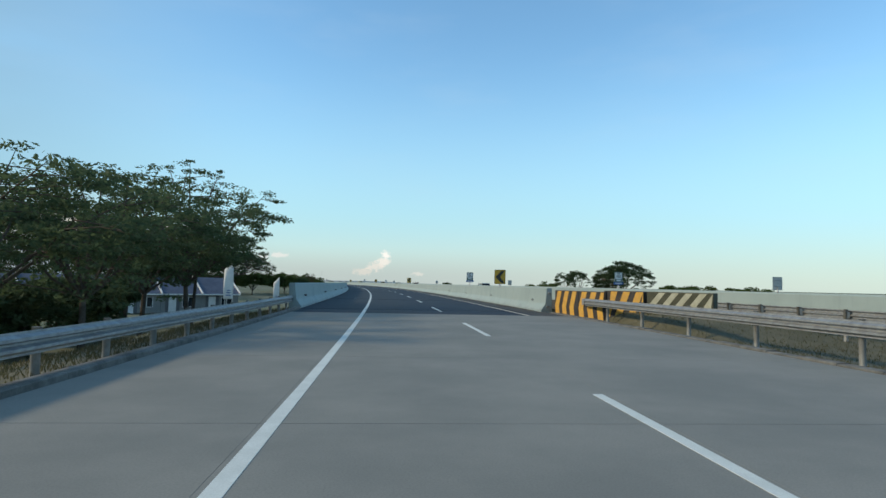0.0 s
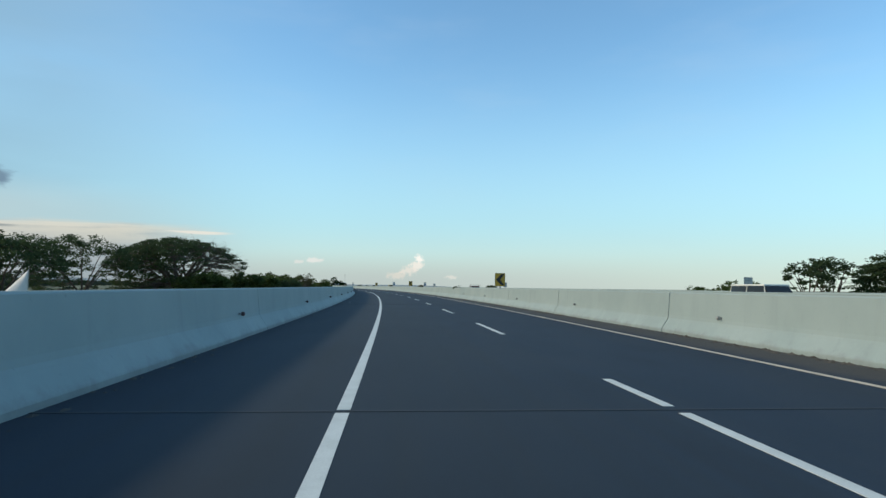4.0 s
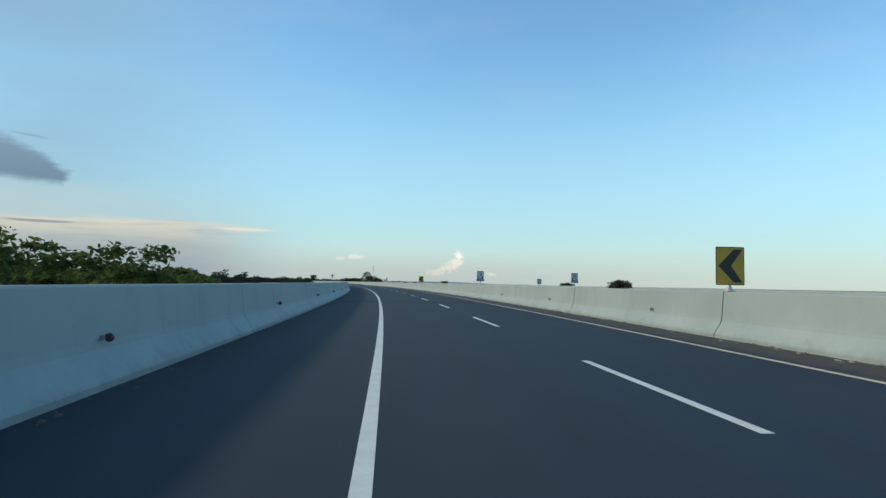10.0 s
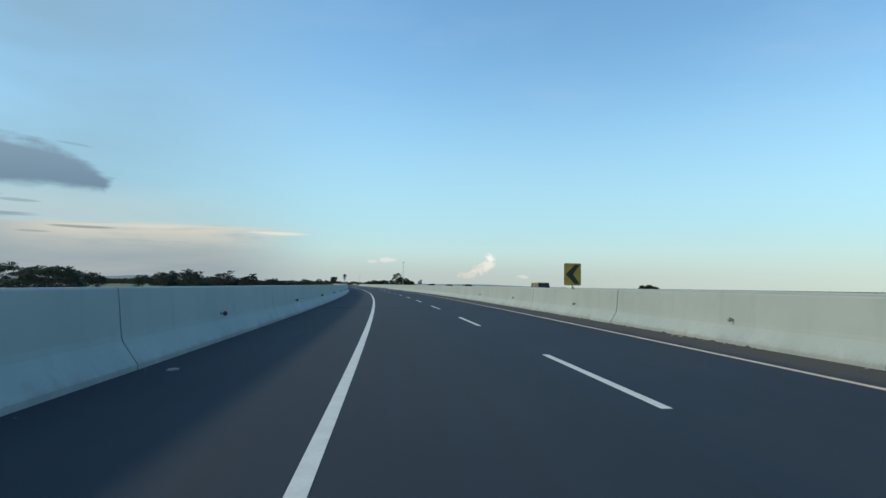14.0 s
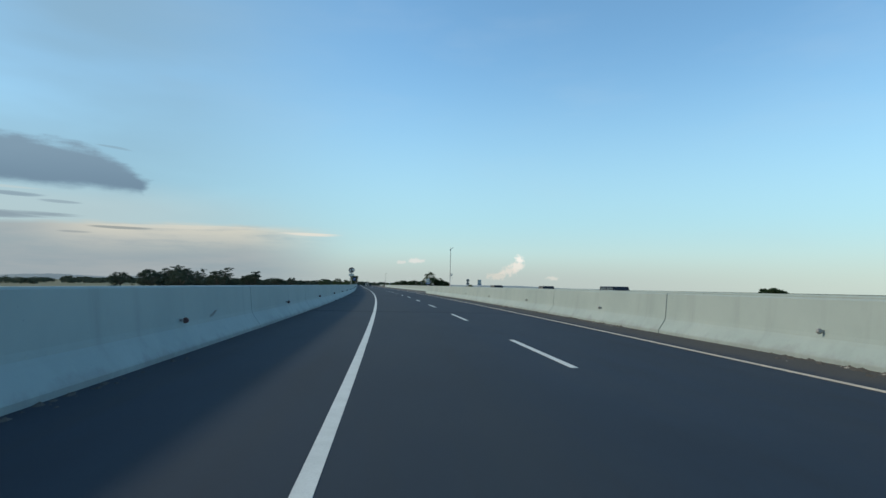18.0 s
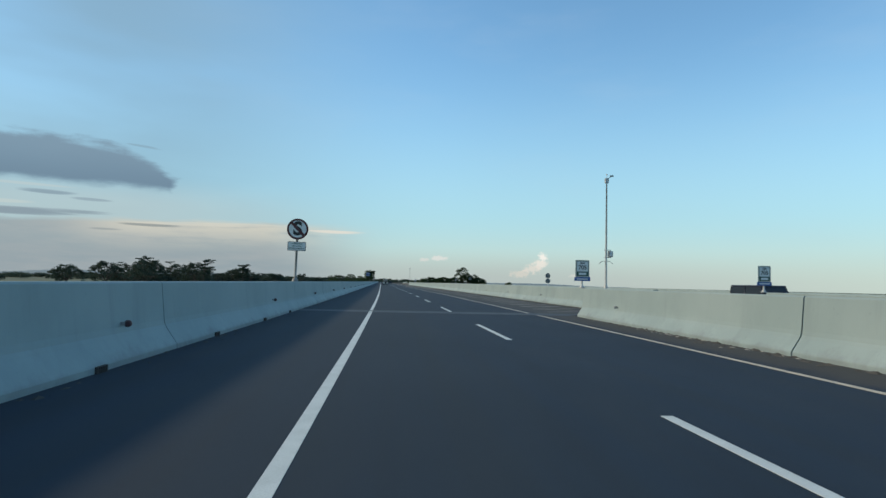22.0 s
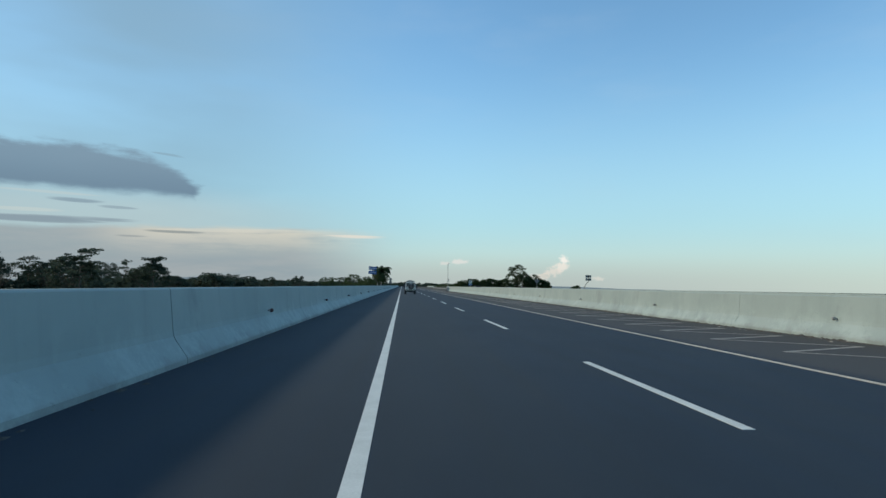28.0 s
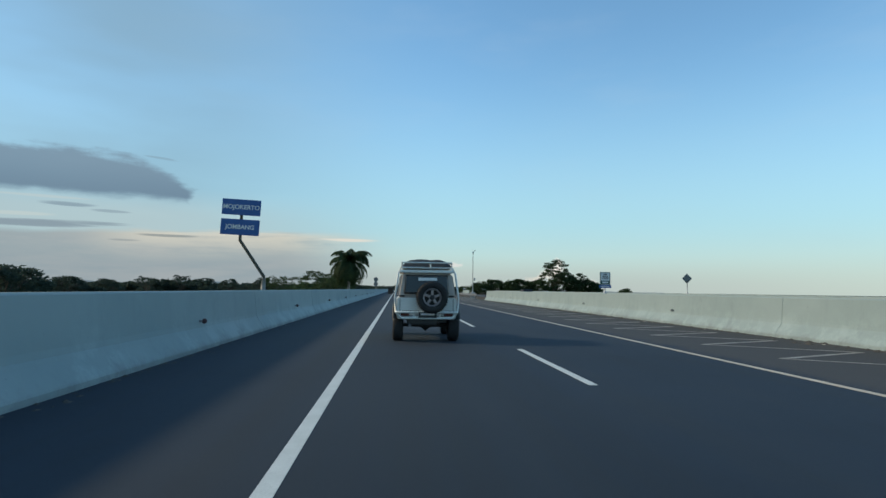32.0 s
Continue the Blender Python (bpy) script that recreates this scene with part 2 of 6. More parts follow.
def make_wall(name, a, c2, warm):
    m, t, b = material(name, 0.75)
    broad = noise_node(t, 0.35, 5, 0.6)
    drips = noise_node(t, 1.0, 6, 0.65, stretch=(1.6, 1.6, 0.12))
    grain = noise_node(t, 35, 4, 0.6)
    pits = noise_node(t, 9, 5, 0.7)
    c = blend(t, span(t, broad, 0.3, 0.7), a, c2)
    c = blend(t, span(t, drips, 0.52, 0.78, 0.0, 0.30), c, tuple(v * 0.62 for v in a))
    geo = t.nodes.new("ShaderNodeTexCoord")
    sp = t.nodes.new("ShaderNodeSeparateXYZ")
    t.links.new(geo.outputs["Object"], sp.inputs[0])
    splash = times(t, sp.outputs[2], times(t, times(t, noise_node(t, 1.1, 6, 0.7), 0.5, "SUBTRACT"), 0.9), "ADD")
    c = blend(t, span(t, splash, 0.20, 0.0, 0.0, 0.35), c, warm)
    # pale lime runs and dull patches, thickest towards the old end of the viaduct
    old = span(t, sp.outputs[1], 400.0, 540.0, 0.28, 1.0)
    runs = times(t, span(t, noise_node(t, 0.75, 6, 0.72), 0.46, 0.62), span(t, splash, 0.95, 0.15, 0.1, 1.0))
    c = blend(t, times(t, times(t, runs, old), 0.38), c, tuple(min(1, v * 1.45) for v in c2))
    dull = times(t, span(t, noise_node(t, 0.5, 6, 0.7, stretch=(1, 1, 0.6)), 0.55, 0.72), old)
    c = blend(t, times(t, dull, 0.38), c, tuple(v * 0.6 for v in a))
    c = blend(t, span(t, pits, 0.64, 0.72, 0.0, 0.35), c, tuple(v * 0.55 for v in a))
    t.links.new(c, b.inputs["Base Color"])
    relief(t, b, grain, 0.2, 0.006)
    return m


def make_leaf(name, a, b_, c_, through_=0.5):
    m, t, b = material(name, 0.7)
    b.inputs["Specular IOR Level"].default_value = 0.2
    g = t.nodes.new("ShaderNodeNewGeometry")
    n = noise_node(t, 0.35, 3, 0.5)
    c = blend(t, g.outputs["Random Per Island"], a, b_)
    c = blend(t, span(t, n, 0.4, 0.7, 0.0, 0.6), c, c_)
    t.links.new(c, b.inputs["Base Color"])
    tr = t.nodes.new("ShaderNodeBsdfTranslucent")
    t.links.new(c, tr.inputs[0])
    mx = t.nodes.new("ShaderNodeMixShader")
    mx.inputs[0].default_value = through_
    t.links.new(b.outputs[0], mx.inputs[1])
    t.links.new(tr.outputs[0], mx.inputs[2])
    t.links.new(mx.outputs[0], t.nodes["Material Output"].inputs[0])
    return m


ASPHALT_A, ASPHALT_B = (0.0072, 0.0206, 0.0405), (0.0110, 0.0268, 0.0495)
M_ASPHALT = make_asphalt()
M_WALL = make_wall("painted_concrete", (0.248, 0.318, 0.321), (0.288, 0.357, 0.358), (0.15, 0.158, 0.16))
M_WALL_RAW = make_wall("raw_concrete", (0.36, 0.36, 0.34), (0.42, 0.415, 0.39), (0.26, 0.23, 0.19))
M_JOINT = mottled("joint_filler", (0.035, 0.035, 0.035), (0.06, 0.055, 0.05), 0.9)
M_SLAB = mottled("concrete_pavement", (0.176, 0.180, 0.166), (0.238, 0.236, 0.214), 0.85, scale=0.45, fine=55, bump=0.25)
M_HEADER = mottled("joint_concrete", (0.055, 0.072, 0.088), (0.085, 0.098, 0.112), 0.85, scale=1.5)
M_WHITE = mottled("white_road_paint", (0.66, 0.69, 0.66), (0.52, 0.55, 0.52), 0.6, scale=3.0, fine=70, amount=0.7)
M_YELLOW = mottled("faded_yellow_road_paint", (0.62, 0.55, 0.43), (0.46, 0.41, 0.33), 0.65, scale=3.0, fine=70)
M_DIRTYW = mottled("worn_white_road_paint", (0.42, 0.40, 0.36), (0.24, 0.22, 0.19), 0.75, scale=2.5, fine=50)
M_STEEL = mottled("galvanised_steel", (0.36, 0.38, 0.39), (0.24, 0.25, 0.26), 0.55, 0.5, scale=6, fine=60, bump=0.05)
M_STEELW = mottled("grey_painted_steel", (0.50, 0.51, 0.50), (0.38, 0.39, 0.38), 0.5, 0.2, scale=5, fine=60, bump=0.05)
M_GRASS = mottled("dry_grass", (0.080, 0.076, 0.040), (0.125, 0.110, 0.062), 0.9, scale=0.6, fine=14, bump=0.6, dist=0.05)
M_SOIL = mottled("field_soil", (0.135, 0.135, 0.085), (0.085, 0.115, 0.055), 0.95, scale=0.02, fine=2.0, bump=0.5, dist=0.05)
M_BARK = mottled("bark", (0.060, 0.048, 0.038), (0.115, 0.092, 0.072), 0.9, scale=3, fine=25, bump=0.6, dist=0.02)
M_LEAF = make_leaf("leaves", (0.034, 0.062, 0.028), (0.066, 0.104, 0.044), (0.048, 0.072, 0.032))
M_LEAF_L = make_leaf("light_leaves", (0.055, 0.090, 0.025), (0.10, 0.13, 0.040), (0.065, 0.095, 0.03))
M_LEAF_N = make_leaf("roadside_leaves", (0.062, 0.098, 0.050), (0.105, 0.145, 0.074), (0.080, 0.112, 0.058), 0.55)
# distance haze tinted into the far foliage as a paler, bluer green
M_LEAF_HAZE = make_leaf("haze_tinted_leaves", (0.038, 0.062, 0.050), (0.062, 0.088, 0.064), (0.048, 0.070, 0.056))
M_LEAF_D = make_leaf("dry_leaves", (0.065, 0.062, 0.032), (0.10, 0.095, 0.05), (0.05, 0.06, 0.025))
M_BLACK = mottled("black_paint", (0.015, 0.015, 0.015), (0.03, 0.03, 0.03), 0.5, scale=6)
M_SIGNY = mottled("yellow_reflective_sheet", (0.62, 0.36, 0.03), (0.52, 0.31, 0.03), 0.45, scale=3, fine=120, bump=0.0)
M_SIGNW = mottled("white_reflective_sheet", (0.78, 0.79, 0.78), (0.68, 0.69, 0.68), 0.45, scale=3, fine=120, bump=0.0)
M_SIGNG = mottled("green_reflective_sheet", (0.012, 0.075, 0.06), (0.02, 0.09, 0.07), 0.45, scale=3, fine=120, bump=0.0)
M_SIGNB = mottled("blue_reflective_sheet", (0.020, 0.095, 0.31), (0.028, 0.11, 0.34), 0.45, scale=3, fine=120, bump=0.0)
M_SIGNR = mottled("dark_red_sheet", (0.075, 0.012, 0.016), (0.10, 0.016, 0.02), 0.45, scale=3, fine=120, bump=0.0)

# ---------------------------------------------------------------- mesh helpers
def part(name, bm, mat, parent=None, label=""):
    me = bpy.data.meshes.new(name)
    bm.to_mesh(me)
    bm.free()
    me.materials.append(mat)
    ob = new(name, me)
    if parent is not None:
        ob.parent = parent
    if label:
        ob["label"] = label
    return ob


def mesh_part(name, verts, faces, mat, parent=None, label="", smooth=False):
    me = bpy.data.meshes.new(name)
    me.from_pydata([tuple(v) for v in verts], [], [tuple(int(i) for i in f) for f in faces])
    me.materials.append(mat)
    if smooth:
        me.polygons.foreach_set("use_smooth", [True] * len(me.polygons))
    me.update()
    ob = new(name, me)
    if parent is not None:
        ob.parent = parent
    if label:
        ob["label"] = label
    return ob


def empty(name, m=None):
    ob = new(name)
    if m is not None:
        ob.matrix_world = m
    return ob


def box(bm, c, size, bevel=0.0, m=None, seg=2):
    r = bmesh.ops.create_cube(bm, size=1.0)
    vs = r["verts"]
    for v in vs:
        v.co = Vector((v.co.x * size[0] + c[0], v.co.y * size[1] + c[1], v.co.z * size[2] + c[2]))
    if bevel:
        es = list({e for v in vs for e in v.link_edges})
        r2 = bmesh.ops.bevel(bm, geom=es, offset=bevel, segments=seg, affect="EDGES", profile=0.7)
        vs = list({v for f in r2["faces"] for v in f.verts} | {v for v in vs if v.is_valid})
    if m is not None:
        for v in vs:
            v.co = m @ v.co
    return vs


def tube(bm, pts, r, seg=8, close=True):
    """A round bar through points; r one radius or one for each point."""
    pts = [Vector(p) for p in pts]
    rs = r if isinstance(r, (list, tuple)) else [r] * len(pts)
    rings = []
    for i, p in enumerate(pts):
        d = (pts[min(i + 1, len(pts) - 1)] - pts[max(i - 1, 0)]).normalized()
        u = d.cross(Vector((0, 0, 1)))
        if u.length < 1e-3:
            u = d.cross(Vector((0, 1, 0)))
        u.normalize()
        w = d.cross(u)
        rings.append([bm.verts.new(p + (u * math.cos(2 * math.pi * k / seg) + w * math.sin(2 * math.pi * k / seg)) * rs[i]) for k in range(seg)])
    for a, b in zip(rings, rings[1:]):
        for k in range(seg):
            f = bm.faces.new((a[k], a[(k + 1) % seg], b[(k + 1) % seg], b[k]))
            f.smooth = True
    if close:
        bm.faces.new(rings[0])
        bm.faces.new(list(reversed(rings[-1])))


def lathe(bm, prof, axis="x", seg=28, c=(0, 0, 0), close=False):
    """A ring turned round an axis; prof: (along, radius)."""
    rings = []
    for a, r in prof:
        ring = []
        for k in range(seg):
            q = 2 * math.pi * k / seg
            u, w = r * math.cos(q), r * math.sin(q)
            p = {"x": (a, u, w), "y": (u, a, w), "z": (u, w, a)}[axis]
            ring.append(bm.verts.new((p[0] + c[0], p[1] + c[1], p[2] + c[2])))
        rings.append(ring)
    if close:
        rings.append(rings[0])
    for a, b in zip(rings, rings[1:]):
        for k in range(seg):
            f = bm.faces.new((a[k], a[(k + 1) % seg], b[(k + 1) % seg], b[k]))
            f.smooth = True
    if not close:
        bm.faces.new(rings[0])
        bm.faces.new(list(reversed(rings[-1])))


def prism(bm, outline, y0, y1):
    """An outline in x and z, given thickness along y."""
    a = [bm.verts.new((x, y0, z)) for x, z in outline]
    b = [bm.verts.new((x, y1, z)) for x, z in outline]
    n = len(outline)
    bm.faces.new(a)
    bm.faces.new(list(reversed(b)))
    for i in range(n):
        bm.faces.new((a[(i + 1) % n], a[i], b[i], b[(i + 1) % n]))
    bmesh.ops.recalc_face_normals(bm, faces=bm.faces)


def loft(bm, prof, s0, s1, step=4.0, caps=True, uv=False):
    """A cross-section (x, z) carried along the road."""
    n = max(1, int(math.ceil((s1 - s0) / step)))
    ss = [s0 + (s1 - s0) * i / n for i in range(n + 1)]
    rings = [[bm.verts.new(P(s, x, z)) for x, z in prof] for s in ss]
    lay = bm.loops.layers.uv.verify() if uv else None
    k = len(prof)
    for (sa, a), (sb, b) in zip(zip(ss, rings), zip(ss[1:], rings[1:])):
        for i in range(k):
            j = (i + 1) % k
            f = bm.faces.new((a[i], b[i], b[j], a[j]))
            if uv:
                for lp, q in zip(f.loops, ((prof[i][0], sa), (prof[i][0], sb), (prof[j][0], sb), (prof[j][0], sa))):
                    lp[lay].uv = q
    if caps:
        bm.faces.new(list(reversed(rings[0])))
        bm.faces.new(rings[-1])
    bmesh.ops.recalc_face_normals(bm, faces=bm.faces)


def lettering(text, size, mat, parent, m, name="lettering", bold=0.0):
    cu = bpy.data.curves.new(name, "FONT")
    cu.body, cu.size, cu.align_x, cu.align_y, cu.extrude, cu.offset = text, size, "CENTER", "CENTER", 0.002, bold
    tmp = bpy.data.objects.new(name, cu)
    me = bpy.data.meshes.new_from_object(tmp)
    bpy.data.objects.remove(tmp)
    me.materials.append(mat)
    ob = new(name, me)
    ob.parent = parent
    ob.matrix_local = m
    return ob


FACE = pose(0, 0, 0, 90, 0, 0)          # lettering that faces -y

# ---------------------------------------------------------------- ground
def build_ground():
    xs = sorted(set([-4500, -2500, -1500, -900, -600, -400, -300, -230, -180, -140, -110] + list(range(-90, 61, 4)) + [75, 100, 140, 200, 300, 500, 900, 1700, 3000, 4500]))
    ys = sorted(set([-4500, -2500, -1200, -600, -300, -150] + list(range(-80, 130, 4)) + list(range(140, 800, 40)) + [900, 1100, 1400, 1900, 2600, 3500, 4800]))
    rnd = random.Random(4)
    verts, faces = [], []
    for y in ys:
        for x in xs:
            s = min(max(y, -79), 1600)
            z = -3.2
            c = P(s, 0)
            off = x - c.x
            if -70 < y < 45:
                if 8 < off < 19 and y < 30:
                    z = -0.5
                elif -7.5 < off <= 8 and y < 24:
                    z = -0.45
                elif -16 < off <= -7.5 and y < 60:
                    z = -1.5
            if abs(off) < 90:
                z += rnd.uniform(-0.12, 0.12)
            verts.append((x, y, z))
    w = len(xs)
    for j in range(len(ys) - 1):
        for i in range(w - 1):
            faces.append((j * w + i, j * w + i + 1, (j + 1) * w + i + 1, (j + 1) * w + i))
    ob = mesh_part("ground", verts, faces, M_SOIL, smooth=True)
    tagged(ob, "tan and green field ground below the raised road", "ground", kind="structure")


build_ground()
END = 1250.0            # how far the road is built
SEAM = 25.6             # concrete pavement ends, asphalt begins
WIDEN = 443.0           # the median wall steps outwards

# ---------------------------------------------------------------- pavement
bm = bmesh.new()
loft(bm, [(-3.2, 0.0), (8.95, 0.0), (8.95, -0.9), (-3.2, -0.9)], SEAM, WIDEN, 3.0, uv=True)
road = part("road", bm, M_ASPHALT)
tagged(road, "dark grey asphalt carriageway with fine worn grain", "road", kind="structure")
bm = bmesh.new()
loft(bm, [(-3.2, 0.0), (12.6, 0.0), (12.6, -0.9), (-3.2, -0.9)], WIDEN, END, 6.0, uv=True)
road2 = part("road", bm, M_ASPHALT)
tagged(road2, "dark grey asphalt carriageway with a wide dusty inner shoulder", "road", kind="structure")
bm = bmesh.new()
loft(bm, [(18.0, -0.02), (31.2, -0.02), (31.2, -0.9), (18.0, -0.9)], -60, END, 6.0, uv=True)
road3 = part("road", bm, M_ASPHALT)
tagged(road3, "asphalt carriageway of the opposite direction behind the walls", "road", kind="structure")
# concrete slabs of the approach
pav = empty("concrete_pavement")
tagged(pav, "pale grey concrete slab pavement before the bridge", "pavement", kind="structure")
for x0, x1 in ((-3.0, -0.12), (-0.12, 3.72), (3.72, 7.5), (7.5, 9.0)):
    s = SEAM
    while s > -40:
        a = max(s - 5.0, -40)
        bm = bmesh.new()
        loft(bm, [(x0 + 0.0005, -0.002), (x0 + 0.002, 0.0), (x1 - 0.002, 0.0), (x1 - 0.0005, -0.002), (x1 - 0.0005, -0.3), (x0 + 0.0005, -0.3)], a + 0.006, s - 0.006, 5)
        part("slab", bm, M_SLAB, pav)
        s = a
bm = bmesh.new()
loft(bm, [(-3.0, -0.03), (9.0, -0.03), (9.0, -0.6), (-3.0, -0.6)], -40, SEAM, 8)
part("slab_bed", bm, M_JOINT, pav)

# expansion joints of the bridge spans
M_RUBBER = mottled("joint_rubber", (0.019, 0.027, 0.036), (0.027, 0.035, 0.045), 0.8, scale=4)
JOINTS = [29.2, 46.5, 83.0, 119.3, 159.3, 195.2, 231.0, 266.3, 302.0, 336.6, 372.6, 412.6]
for s in JOINTS:
    bm = bmesh.new()
    loft(bm, [(-3.15, -0.01), (8.8, -0.01), (8.8, 0.006), (-3.15, 0.006)], s - 0.03, s + 0.03, 1)
    tagged(part("expansion_joint", bm, M_RUBBER), "narrow black rubber expansion joint across the road", "expansion joint", "bridge joints", "structure")
wide = empty("expansion_joint")
tagged(wide, "wide concrete expansion joint with a dark rubber gap", "expansion joint", "bridge joints", "structure")
for a, b, z, mt, nm in ((442.55, 443.31, 0.006, M_HEADER, "joint_header"), (443.31, 443.39, 0.002, M_JOINT, "joint_gap"), (443.39, 444.15, 0.006, M_HEADER, "joint_header")):
    bm = bmesh.new()
    loft(bm, [(-3.1, -0.02), (12.3 if a > 442.85 else 8.8, -0.02), (12.3 if a > 442.85 else 8.8, z), (-3.1, z)], a, b, 1)
    part(nm, bm, mt, wide)

# painted lines
def stripe(name, x, w, s0, s1, mat, parent, z=0.004, step=3.0):
    bm = bmesh.new()
    loft(bm, [(x - w / 2, -0.01), (x + w / 2, -0.01), (x + w / 2, z), (x - w / 2, z)], s0, s1, step)
    return part(name, bm, mat, parent)


edge_line = empty("edge_line")
tagged(edge_line, "solid white edge line broken at each bridge joint", "road marking", kind="structure")
cuts = [-40.0] + sorted(JOINTS + [SEAM, 442.37, 443.35]) + [480.0, 560.0, 640.0, 760.0, 900.0, END]
for a, b in zip(cuts, cuts[1:]):
    g = 0.08 if a < 470 else 0.0
    stripe("line_segment", 0.0, 0.145, a + g, b - (0.08 if b < 470 else 0.0), M_WHITE, edge_line)
stripe("line_segment", 0.0, 0.145, 442.64, 443.24, M_WHITE, edge_line, z=0.011)
inner_line = empty("inner_edge_line")
tagged(inner_line, "faded yellow edge line beside the median wall", "road marking", kind="structure")
for a, b in zip([SEAM] + cuts[3:], cuts[3:]):
    stripe("line_segment", 7.22, 0.13, a + 0.05, b - 0.05, M_YELLOW, inner_line)
lane = empty("lane_line")
tagged(lane, "dashed white lane line of five metre dashes", "road marking", kind="structure")
k = -3
while True:
    far = 7.13 + 13 * k
    k += 1
    if far > 1100:
        break
    parts_ = [(far - 5, far)]
    for j in JOINTS + [SEAM]:
        parts_ = [q for a, b in parts_ for q in (((a, j - 0.18), (j + 0.18, b)) if a < j < b else ((a, b),))]
    for a, b in parts_:
        if b - a > 0.2:
            stripe("dash", 3.6, 0.13, a, b, M_WHITE, lane)
# zigzag painted on the wide inner shoulder
zig = empty("shoulder_zigzag")
tagged(zig, "worn white zigzag painted on the inner shoulder", "road marking", kind="structure")


def stroke(s0, x0, s1, x1, w=0.13, z=0.005):
    a, b = P(s0, x0), P(s1, x1)
    d = (b - a).normalized()
    nrm = Vector((-d.y, d.x, 0)) * w / 2
    bm = bmesh.new()
    vs = [bm.verts.new(q + Vector((0, 0, z))) for q in (a - nrm, b - nrm, b + nrm, a + nrm)]
    f = bm.faces.new(vs)
    r = bmesh.ops.extrude_face_region(bm, geom=[f])
    bmesh.ops.translate(bm, verts=[v for v in r["geom"] if isinstance(v, bmesh.types.BMVert)], vec=(0, 0, -0.012))
    bmesh.ops.recalc_face_normals(bm, faces=bm.faces)
    part("stroke", bm, M_DIRTYW, zig)


s = 446.0
while s < 720:
    stroke(s, 8.65, s + 1.35, 11.5)
    stroke(s + 1.35, 11.5, s + 3.1, 8.65, 0.08)
    s += 3.1

# ---------------------------------------------------------------- walls
PANEL = [36.9, 47.0, 58.3, 70.1, 82.5, 94.4, 106.3, 118.3, 130.3, 140.6, 149.8, 159.5, 171.4, 183.3, 195.2, 207.0, 219.2, 231.0, 242.4, 254.3, 266.1, 278.0,
         290.0, 302.0, 313.8, 325.5, 337.2, 349.0, 361.0, 373.0, 384.4, 398.0, 412.4, 414.4, 428.5]


def wall(name, label, prof, core, cuts, mat, gap=0.045, step=4.0):
    e = empty(name)
    tagged(e, label, "barrier wall", kind="structure")
    for i, (a, b) in enumerate(zip(cuts, cuts[1:])):
        bm = bmesh.new()
        w = gap * (0.5 + 0.5 * ((i * 37) % 5) / 4)
        loft(bm, prof, a + w / 2, b - w / 2, step)
        part("panel", bm, mat, e)
    bm = bmesh.new()
    loft(bm, core, cuts[0] + 0.2, cuts[-1] - 0.2, step)
    part("joint_backing", bm, M_JOINT, e)
    return e


left_cuts = [29.3] + PANEL + [443.9]
s = 443.9
while s < END - 12:
    s += 11.95
    left_cuts.append(s)
LP = [(-3.10, -0.9), (-3.10, 0.08), (-3.115, 0.11), (-3.29, 0.36), (-3.33, 0.43), (-3.35, 0.52), (-3.42, 1.18), (-3.45, 1.21), (-3.66, 1.21), (-3.69, 1.18), (-3.69, -0.9)]
LC = [(-3.28, -0.8), (-3.28, 0.1), (-3.44, 0.44), (-3.50, 1.2), (-3.6, 1.2), (-3.6, -0.8)]
wall("wall_west", "long white-painted concrete parapet with open joints", LP, LC, left_cuts, M_WALL)
RP = [(8.79, -0.9), (8.79, 0.08), (8.80, 0.11), (8.965, 0.36), (9.0, 0.43), (9.015, 0.52), (9.07, 1.19), (9.10, 1.22), (9.30, 1.22), (9.33, 1.19), (9.33, -0.9)]
RC = [(8.95, -0.8), (8.95, 0.1), (9.1, 0.42), (9.15, 1.14), (9.25, 1.14), (9.25, -0.8)]
wall("wall_median", "cream-white concrete median parapet with open joints", RP, RC, [29.3] + PANEL + [442.0], M_WALL, 0.06)
RP2 = [(x + 3.55, z) for x, z in RP]
RC2 = [(x + 3.55, z) for x, z in RC]
r2 = [443.0]
while r2[-1] < 680:
    r2.append(r2[-1] + 11.95)
wall("wall_median_wide", "cream-white concrete median barrier set back from the lanes", RP2, RC2, r2, M_WALL, 0.02)
OP = [(18.0, -0.9), (18.0, 1.19), (18.03, 1.22), (18.25, 1.22), (18.28, 1.19), (18.35, 0.42), (18.55, 0.09), (18.55, -0.9)]
for nm, pr, c0, c1 in (("wall_opposite_inner", OP, -55.0, 443.0), ("wall_opposite_outer", [(49.6 - x, z) for x, z in OP], -55.0, END)):
    e = empty(nm)
    tagged(e, "white concrete parapet of the opposite carriageway", "barrier wall", kind="structure")
    s = c0
    while s < c1 - 1:
        b = min(s + 35.8, c1)
        bm = bmesh.new()
        loft(bm, pr, s + 0.03, b - 0.03, 6)
        part("panel", bm, M_WALL, e)
        s = b

